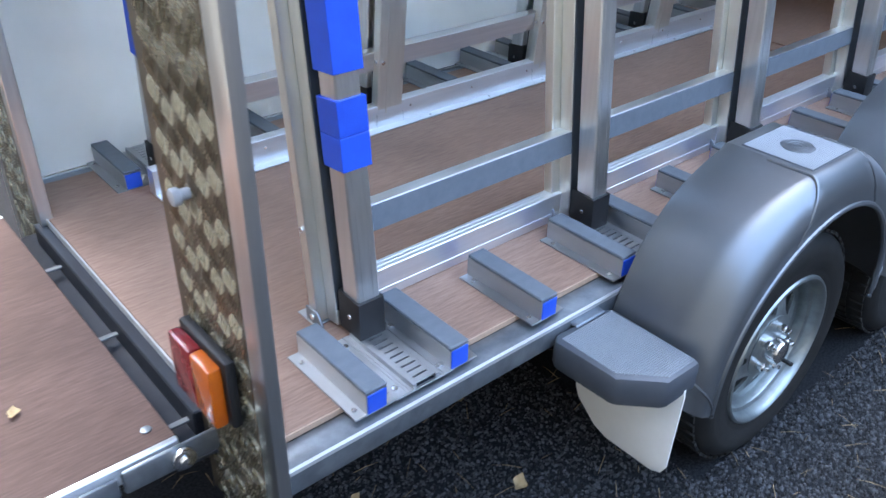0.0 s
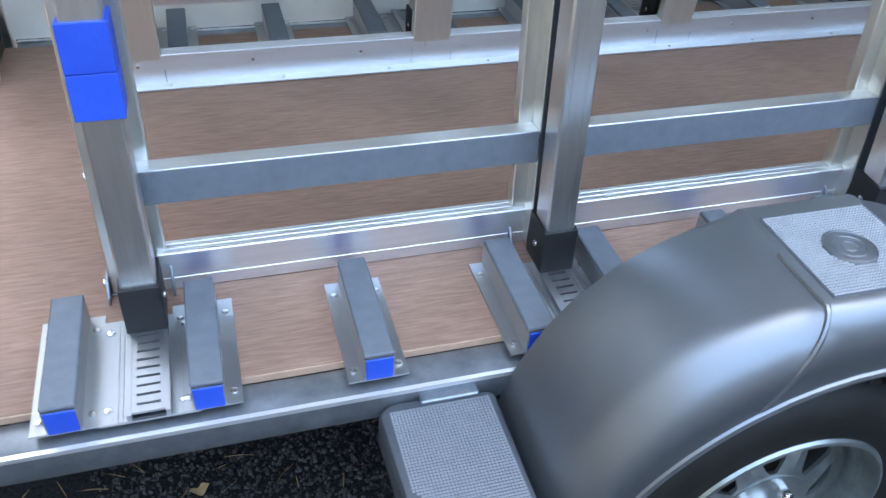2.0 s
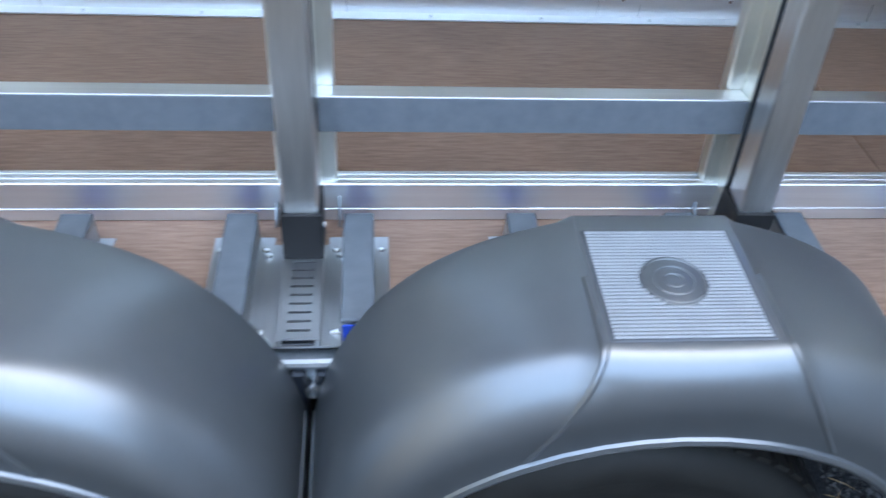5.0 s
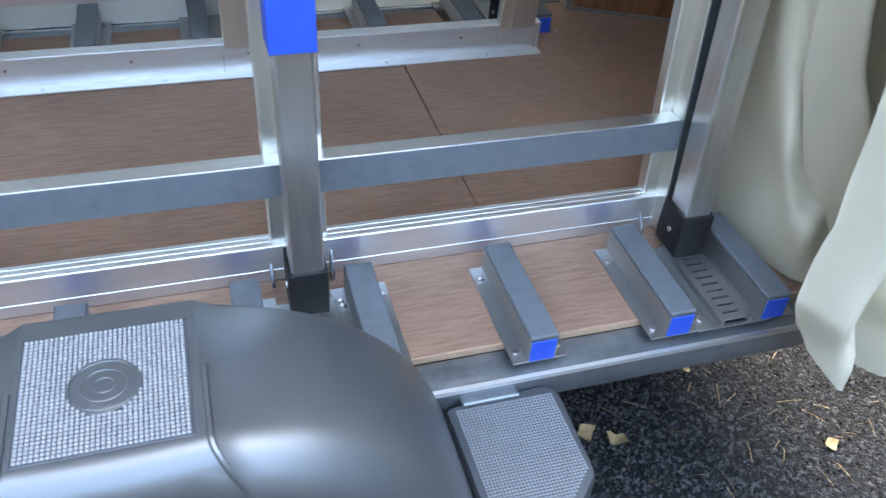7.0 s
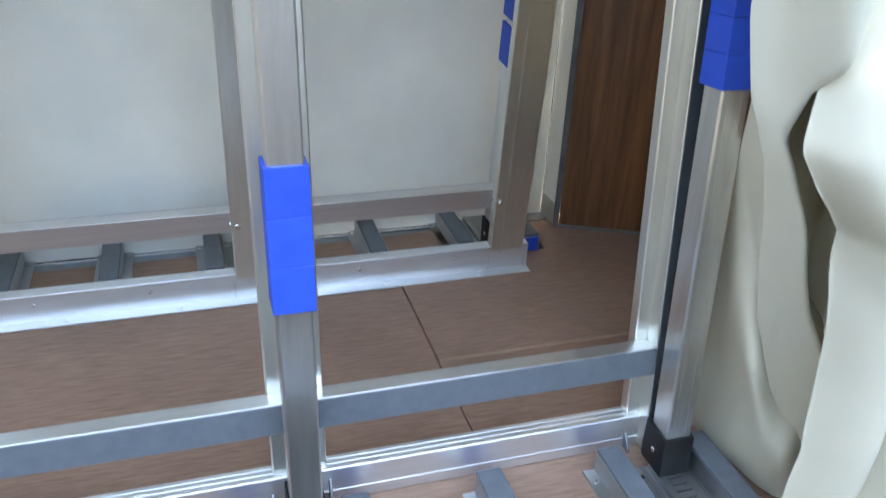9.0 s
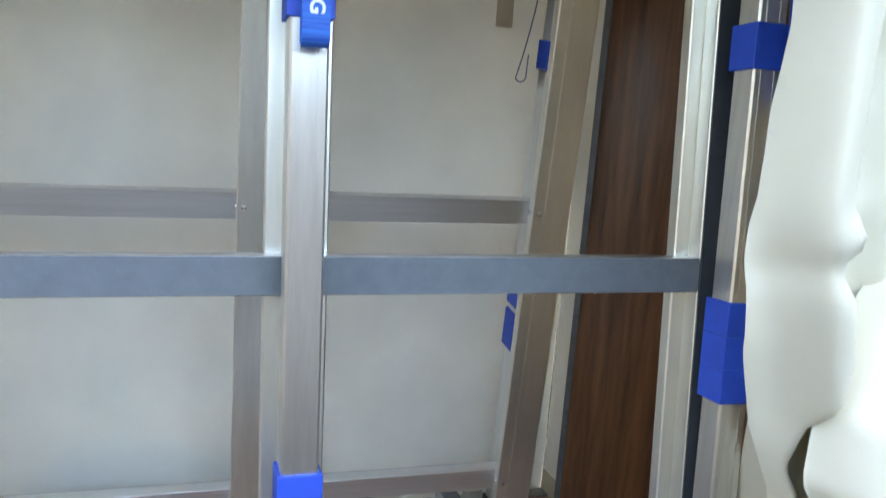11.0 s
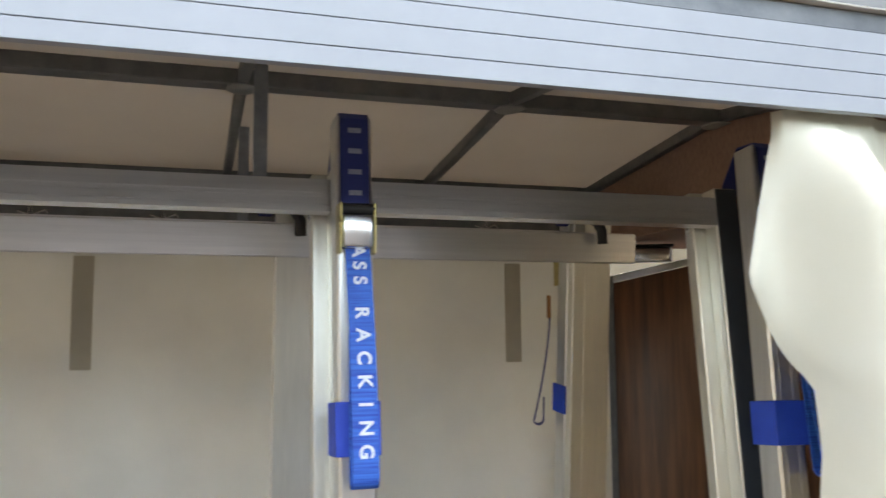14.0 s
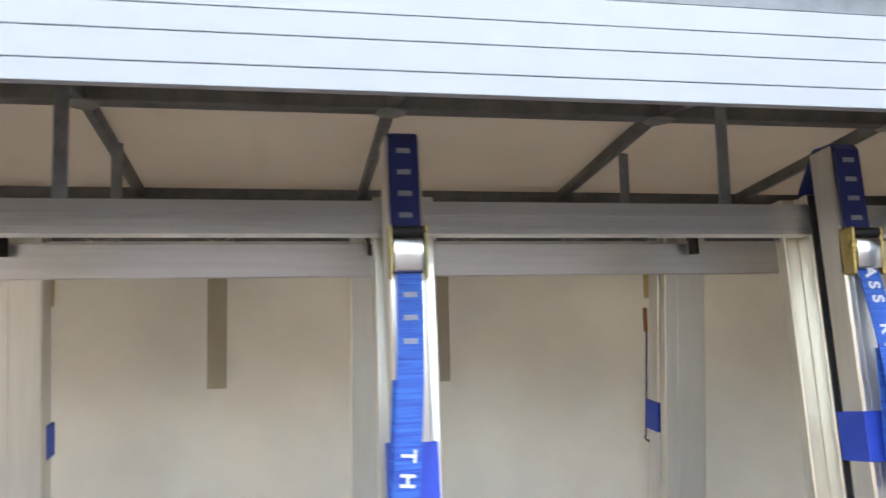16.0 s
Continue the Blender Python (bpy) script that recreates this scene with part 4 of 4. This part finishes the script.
ramp = empty("loading_ramp", label="lowered plywood loading ramp hinged at the trailer's rear edge", category="ramp")
part("ramp_board", box(-1.15, -0.084, 0.198, far(0.198), 0.582, 0.60, 0.002), PLY_RAMP, ramp, "plywood board with shade put into its colour")
part("edge_channel", box(-1.15, -0.084, 0.185, 0.1975, 0.565, 0.601, 0.002), ALU_X, ramp, "aluminium edging")
part("edge_channel", box(-1.15, -0.084, far(0.1975), far(0.185), 0.565, 0.601, 0.002), ALU_X, ramp, "aluminium edging")
for y in (0.235, 1.05):
    b = bmesh.new()
    disc(b, (-0.115, y, 0.6012), "z", 0.009, 0.0025, 12, 0.0008)
    part("screw", b, GALV, ramp)
for y0 in (0.26, 0.56, 0.86):
    part("hinge_strap", box(-0.083, -0.02, y0, y0 + 0.012, 0.552, 0.557, 0.001), GALV_DULL, ramp)
part("hinge_channel", prism([(-0.078, 0.530), (-0.016, 0.530), (-0.016, 0.562), (-0.020, 0.562), (-0.020, 0.535), (-0.074, 0.535), (-0.074, 0.548), (-0.078, 0.548)], "y", 0.19, far(0.19), 0.001), DARK, ramp, "dark steel hinge channel")
part("edge_trim", box(-0.0145, -0.0105, 0.14, far(0.14), 0.575, 0.6015, 0.001), ALU_Y, ramp, "thin bright metal edge")
arm = empty("ramp_hinge", label="bolted galvanised hinge bracket between ramp and corner post", category="hinge")
part("hinge_plate", box(-0.18, -0.026, 0.172, 0.181, 0.553, 0.598, 0.006, 2), GALV, arm)
b = bmesh.new()
disc(b, (-0.088, 0.166, 0.576), "y", 0.02, 0.012, 24, 0.003)
disc(b, (-0.088, 0.157, 0.576), "y", 0.011, 0.008, 6, 0.002)
part("pivot_bolt", b, CHROME, arm)
part("lug", box(-0.26, -0.186, 0.174, 0.182, 0.55, 0.59, 0.005, 2), GALV, arm)

# ---- far curtain, front wall, roof ----
FAR_Y = 1.243


def wrinkle(x, z, s):
    return s * (noise.noise((x * 2.2, z * 1.3, 3.0)) + 0.4 * noise.noise((x * 6, z * 3.5, 8.0)))


bm = grid_mesh(40, 70, lambda i, j: (-0.0 + 2.95 * j / 69, FAR_Y + wrinkle(2.95 * j / 69, 1.7 * i / 39, 0.007), 0.592 + 1.70 * i / 39), 0.0015)
tagged(part("side_curtain", bm, LINING), "pale cream canvas side curtain, closed and taut", "curtain")
for x in (0.675, 1.182, 1.694, 2.705):
    bm = grid_mesh(12, 2, lambda i, j: (x + 0.043 * j, FAR_Y - 0.0032 + wrinkle(x + 0.043 * j, 1.244 + 0.249 * i / 11, 0.007), 1.836 + 0.249 * i / 11), 0.0006)
    tagged(part("tape_strip", bm, TAPE), "beige tape strip stuck on cream canvas", "tape strip", group="tape strips")
front = tagged(empty("wall_front"), "front bulkhead with dark woodgrain panel", "wall", kind="structure")
ANGLE = pose(2.960, 1.139, 0, 0, 0, -25)
nose = tagged(empty("wall_nose"), "dark woodgrain panel lining the trailer's angled front", "wall", kind="structure")
for nm, bm, mt in (("woodgrain_panel", prism([(0.0, 0.60), (0.36, 0.60), (0.36, 2.110), (0.0, 2.032)], "y", 0.0, 0.006, 0.0008), WOOD), ("head_trim", prism([(0.0, 2.033), (0.36, 2.111), (0.36, 2.129), (0.0, 2.051)], "y", -0.012, 0.006, 0.001), ALU_X),
                   ("kick_strip", box(0.0, 0.36, -0.006, -0.0005, 0.6005, 0.611, 0.001), GALV_DULL), ("edge_trim", box(-0.016, -0.0005, -0.008, 0.012, 0.6005, 2.05, 0.002), GALV_DULL)):
    bmesh.ops.transform(bm, matrix=ANGLE, verts=bm.verts)
    part(nm, bm, mt, nose)
part("woodgrain_panel", box(3.262, 3.268, 0.05, 1.04, 0.60, 2.03, 0.001), WOOD, front)
part("nose_ceiling", box(2.9605, 3.27, 0.05, 1.235, 2.134, 2.142, 0.001), PLY, front)
part("corner_fill", box(2.82, 2.951, 1.1925, 1.2385, 0.5885, 0.6015, 0.001), GALV_DULL, front)
part("end_panel", box(2.9515, 2.957, 1.150, 1.2395, 0.592, 2.285, 0.001), LINING, front, "cream lined end panel")
part("kick_band", box(2.9488, 2.9513, 1.150, 1.2395, 0.602, 0.665, 0.0005), TAPE, front, "beige lower band")
part("header", prism([(0.05, 2.134), (1.235, 2.134), (1.235, 2.282), (0.655, 2.340), (0.05, 2.282)], "x", 2.945, 2.96), PLY, front, "brown plywood header board")

lampbox = empty("bulkhead_lamp", label="small silver interior lamp with clear cover on the front bulkhead", category="lamp")
for nm, bm, mt, lab in (("lamp_base", box(0.008, 0.142, -0.030, -0.0005, 2.082, 2.118, 0.003), ALU_Y, ""), ("lamp_cover", box(0.016, 0.134, -0.052, -0.0305, 2.084, 2.114, 0.004, 2), CHROME, "clear glossy cover"),
                        ("lamp_cap", box(0.006, 0.144, -0.052, -0.0005, 2.1185, 2.124, 0.001), BLACK, "")):
    bmesh.ops.transform(bm, matrix=ANGLE, verts=bm.verts)
    part(nm, bm, mt, lampbox, lab)
roof = empty("roof_frame", label="galvanised roof frame of longitudinal and cross bars", category="roof frame")
for y in (0.045, far(0.045)):
    part("eave_bar", box(-0.03, 2.944, y - 0.015, y + 0.015, 2.260, 2.286, 0.002), GALV_DULL, roof)
part("curtain_beam", box(-0.03, 2.944, 1.186, 1.222, 2.132, 2.259, 0.002), GALV_DULL, roof, "grey steel beam over the closed curtain")
part("ridge_bar", box(-0.03, 2.944, 0.637, 0.676, 2.319, 2.346, 0.002), GALV_DULL, roof)
CROSS = [0.0, 0.530, 1.040, 1.530, 2.014, 2.490, 2.932]
for x in CROSS:
    for a, b in ((0.062, 0.636), (far(0.062), 0.677)):
        bm = prism([(a, 2.263), (a, 2.285), (b, 2.344), (b, 2.321)] if a < b else [(b, 2.321), (b, 2.344), (a, 2.285), (a, 2.263)], "x", x - 0.009, x + 0.009, 0.002)
        part("cross_bar", bm, GALV_DULL, roof)
    part("weld", prism([(x - 0.024, 0.640), (x - 0.012, 0.626), (x + 0.012, 0.628), (x + 0.026, 0.641), (x + 0.022, 0.672), (x + 0.010, 0.688), (x - 0.012, 0.686), (x - 0.026, 0.670)], "z", 2.3165, 2.3195, 0.001), WELD, roof, "pale welded joint")
for x in (CROSS[2], CROSS[4]):
    for y, z0, z1 in ((0.478, 2.128, 2.305), (0.858, 2.115, 2.303)):
        part("brace", box(x + 0.006, x + 0.026, y - 0.003, y - 0.0, z0, z1, 0.0008), GALV, roof, "flat galvanised brace bar")


def roof_z(y):
    k = min(1, abs(y - 0.655) / 0.62)
    return 2.349 - 0.062 * k


# the overhang behind the rear posts is unseen, added to shade the ramp
bm = grid_mesh(50, 25, lambda i, j: (-0.35 + 3.315 * i / 49, 0.02 + 1.23 * j / 24, roof_z(0.02 + 1.23 * j / 24) + 0.002 + 0.003 * noise.noise((i * 0.3, j * 0.3, 1))), 0.002)
tagged(part("ceiling", bm, ROOFING), "cream canvas roof seen from below", "roof", kind="structure")
val = empty("roof_fascia", label="white ribbed fascia along the roof edge", category="fascia")
STRIPS = (2.1585, 2.179, 2.2075, 2.232, 2.2585)
for i in range(4):
    part("fascia_strip", box(-0.05, 3.05, 0.016 + i * 0.0015, 0.028 + i * 0.0015, STRIPS[i], STRIPS[i + 1] - 0.0017, 0.0004), WHITE, val)
part("fascia_backing", box(-0.05, 3.05, 0.0345, 0.0352, 2.162, 2.285, 0), GALV_DULL, val)

# ---- drawn curtain at the front ----
def lookup(table, z):
    for (a, p), (b, q) in zip(table, table[1:]):
        if z <= b:
            k = max(0.0, (z - a) / (b - a))
            return p + (q - p) * k
    return table[-1][1]


def drift(z):
    return 0.003 + 0.018 * math.exp(-((z - 1.15) / 0.25) ** 2)


def sheet(name, left, right, way, bottom, top, parent, slide):
    """A hanging sheet of canvas from a leading edge to a far end; way(x, z) is its depth."""
    rows, cols = 110, 120

    def at(i, j):
        k, u = i / (rows - 1), (j / (cols - 1)) ** 1.4
        z = bottom(left, right, u) * (1 - k) + top * k
        x0 = lookup(left, z)
        x = x0 + (right - x0) * u
        curl = max(0.0, 1 - u / 0.05)
        y = way(x, z) + 0.008 * curl ** 2
        tuck = max(0.0, min(1.0, (z - 2.03) / 0.12)) ** 2
        return (x + slide(z) + 0.010 + 0.004 * curl ** 2, y + tuck * (0.045 - y) if y < 0.045 else y, z)
    return part(name, grid_mesh(rows, cols, at, 0.0022), CANVAS, parent, sharp=80)


def bump(x, z, cx, cz, rx, rz, turn=0.0):
    c, q = math.cos(turn), math.sin(turn)
    dx, dz = x - cx, z - cz
    return math.exp(-((dx * c + dz * q) / rx) ** 2 - ((dz * c - dx * q) / rz) ** 2)


def cloth(x, z, seed):
    crease = max(0.0, 1 - 3.2 * abs(noise.noise((x * 6 + z * 2.2, z * 2.4 - x * 2.0, seed + 3.7))))
    return -0.007 * crease ** 1.6 + 0.006 * noise.noise((x * 6, z * 3, seed)) + 0.0025 * abs(noise.noise((x * 14 + z * 8, z * 9, seed)))


drawn = empty("drawn_curtain", label="cream canvas side curtain drawn back in heavy folds", category="curtain")
LEAD = [(0.60, 2.93), (0.79, 2.855), (0.98, 2.762), (1.155, 2.70), (1.25, 2.66), (1.335, 2.612), (1.43, 2.578), (1.54, 2.562), (1.61, 2.566), (1.78, 2.572), (1.855, 2.570), (1.90, 2.548), (1.97, 2.512), (2.03, 2.526), (2.14, 2.553)]
RIDGE = [(0.6, 2.98), (0.98, 2.82), (1.25, 2.705), (1.45, 2.64), (1.6, 2.60), (2.2, 2.595)]
FLAP_BACK = [(0.6, 0.012), (1.45, 0.012), (1.7, 0.05), (2.2, 0.06)]
CLEFT = [(0.95, 2.84), (1.025, 2.80), (1.168, 2.734), (1.281, 2.676), (1.353, 2.665), (1.46, 2.70)]
TUCK = [(0.6, 0.14), (0.9, 0.115), (1.1, 0.08), (1.3, 0.03), (1.5, 0.0), (2.2, 0.0)]


def leading(x, z):
    r = lookup(RIDGE, z)
    d = (x - r) / (0.026 if x < r else 0.06)
    y = lookup(TUCK, z) - 0.055 * math.exp(-d * d) + (lookup(FLAP_BACK, z) * (1 - math.exp(-d * d)) if d < 0 else 0.018 * (1 - math.cos((x - r) * 24)))
    # the fold that runs down to the tuck, with a sharp shaded side
    g = (x - lookup(CLEFT, z)) / 0.009
    y += max(0.0, min(1.0, (1.46 - z) / 0.1, (z - 0.93) / 0.08)) * 0.11 / (1 + math.exp(-max(-30, min(30, 2 * g))))
    y += -0.022 * bump(x, z, 2.665, 1.580, 0.045, 0.022, 0.3) + 0.024 * bump(x, z, 2.655, 1.535, 0.030, 0.018, -0.4) + 0.012 * bump(x, z, 2.60, 1.54, 0.03, 0.018, 0.5)
    y += 0.014 * bump(x, z, 2.73, 1.84, 0.06, 0.012, -0.2) - 0.012 * bump(x, z, 2.74, 1.805, 0.07, 0.02, -0.2) + 0.012 * bump(x, z, 2.60, 2.085, 0.012, 0.03)
    if x > r + 0.03:
        y += 0.030 * abs(math.sin((x - r - 0.03) * 30 + 0.8 * math.sin(2.2 * z)))
    return y + cloth(x, z, 2.0)


OUTER = [(0.50, 2.81), (0.645, 2.787), (0.71, 2.757), (0.85, 2.758), (0.944, 2.751), (1.06, 2.732), (1.113, 2.720), (1.185, 2.708), (1.242, 2.664), (1.287, 2.638), (1.37, 2.652), (1.45, 2.70), (1.55, 2.78), (2.2, 2.92)]
HANG = [(0.5, -0.065), (1.1, -0.065), (1.25, -0.06), (1.37, -0.045), (1.5, 0.01), (1.6, 0.05), (2.2, 0.05)]


def outer(x, z):
    e = lookup(OUTER, z)
    d = x - e
    y = lookup(HANG, z) + 0.040 * math.exp(-(d / 0.022) ** 2) - 0.030 * math.exp(-((d - 0.05) / 0.032) ** 2) + 0.045 * math.exp(-((d - 0.12) / 0.032) ** 2)
    y += -0.028 * math.cos((d - 0.19) * 38 + 2.0 * z) * min(1, max(0, (d - 0.11) / 0.06))
    y += 0.045 * bump(x, z, 2.855, 0.735, 0.022, 0.06, -0.35) - 0.012 * bump(x, z, 2.86, 0.685, 0.03, 0.02) + 0.016 * bump(x, z, 2.74, 1.12, 0.02, 0.05, 0.4)
    y += 0.024 * abs(math.sin(d * 30 - 1.5 * z)) * min(1, max(0, (d - 0.02) / 0.05))
    return y + cloth(x, z, 5.0)


HEM = [(2.746, 0.665), (2.76, 0.622), (2.79, 0.582), (2.83, 0.556), (2.88, 0.546), (2.92, 0.542), (2.934, 0.574), (3.0, 0.576), (3.06, 0.548), (3.45, 0.57)]
sheet("leading_fold", LEAD, 3.12, leading, lambda l, r, u: 0.606, 2.163, drawn, lambda z: 0.005)
sheet("outer_fold", OUTER, 3.45, outer, lambda l, r, u: lookup(HEM, 2.746 + 0.704 * u), 2.163, drawn, drift)
FOOT = [(0.0, 2.868, 0.345), (0.25, 2.870, 0.29), (0.5, 2.875, 0.22), (0.7, 2.884, 0.16), (0.85, 2.905, 0.115), (1.0, 2.95, 0.075)]


def inner_sheet(i, j):
    k, u = i / 69, j / 59
    fx, fy = lookup([(a, b) for a, b, c in FOOT], u), lookup([(a, c) for a, b, c in FOOT], u)
    tx, ty = 2.765 + 0.14 * u, 0.21 - 0.14 * u
    w = k ** 0.8
    fold = 0.034 * math.sin(7.0 * u + 4.2 * k) * math.sin(math.pi * min(1, k * 1.3)) + 0.010 * noise.noise((u * 4, k * 5, 7.0))
    fold += 0.02 * math.exp(-((u - 0.75 + 0.9 * (k - 0.35)) / 0.07) ** 2) * math.exp(-((k - 0.35) / 0.3) ** 2)
    # a slanting crease down to the tuck, an upright one above it, and a pinched dimple
    d = u - (0.35 + (0.45 - k) * 1.75)
    fold += 0.030 * math.exp(-abs(d) / 0.06) * math.exp(-((k - 0.3) / 0.2) ** 2) - 0.020 * math.exp(-((d + 0.16) / 0.10) ** 2) * math.exp(-((k - 0.25) / 0.2) ** 2)
    if k > 0.22:
        fold += 0.016 * math.tanh((u - 0.62) / 0.025) * min(1, (k - 0.22) / 0.15)
    fold -= 0.018 * math.exp(-((u - 0.85) / 0.07) ** 2 - ((k - 0.14) / 0.05) ** 2)
    return (fx + (tx - fx) * w + 0.8 * fold, fy + (ty - fy) * w + fold, 0.606 + 0.90 * k)


part("inner_fold", grid_mesh(70, 60, inner_sheet, 0.002), CANVAS, drawn, sharp=80)
b = bmesh.new()
disc(b, (2.925, 0.108, 0.6085), "z", 0.014, 0.012, 18, 0.004)
tagged(part("curtain_roller", b, WHITE), "small white plastic curtain roller lying on deck", "roller")
# white end cap of the curtain track under the roof edge
b = bmesh.new()
disc(b, (2.585, 0.05, 2.225), "x", 0.02, 0.03, 18, 0.004)
part("track_cap", b, WHITE, roof, "white plastic track cap")

# ---- unseen walls added behind the camera and around, to block sky and tint reflections ----
for nm, bx, mt, lab in (("wall_south", (-1.9, 6.2, -5.2, -5.0, 0.0, 3.2), DARK_WALL, "unseen plain blue-grey wall added to darken reflections and block sky"), ("wall_west", (-1.9, -1.7, -5.0, 5.2, 0.0, 3.8), GOLD, "unseen plain ochre wall added to shade ramp and warm reflections"),
                        ("wall_east", (6.0, 6.2, -5.0, 5.2, 0.0, 4.5), DARK_WALL, "unseen plain blue-grey wall added to darken reflections and block sky"),
                        ("wall_north", (-1.9, 6.2, 5.2, 5.4, 0.0, 3.2), BROWN_WALL, "unseen plain brown wall added to block low sky light")):
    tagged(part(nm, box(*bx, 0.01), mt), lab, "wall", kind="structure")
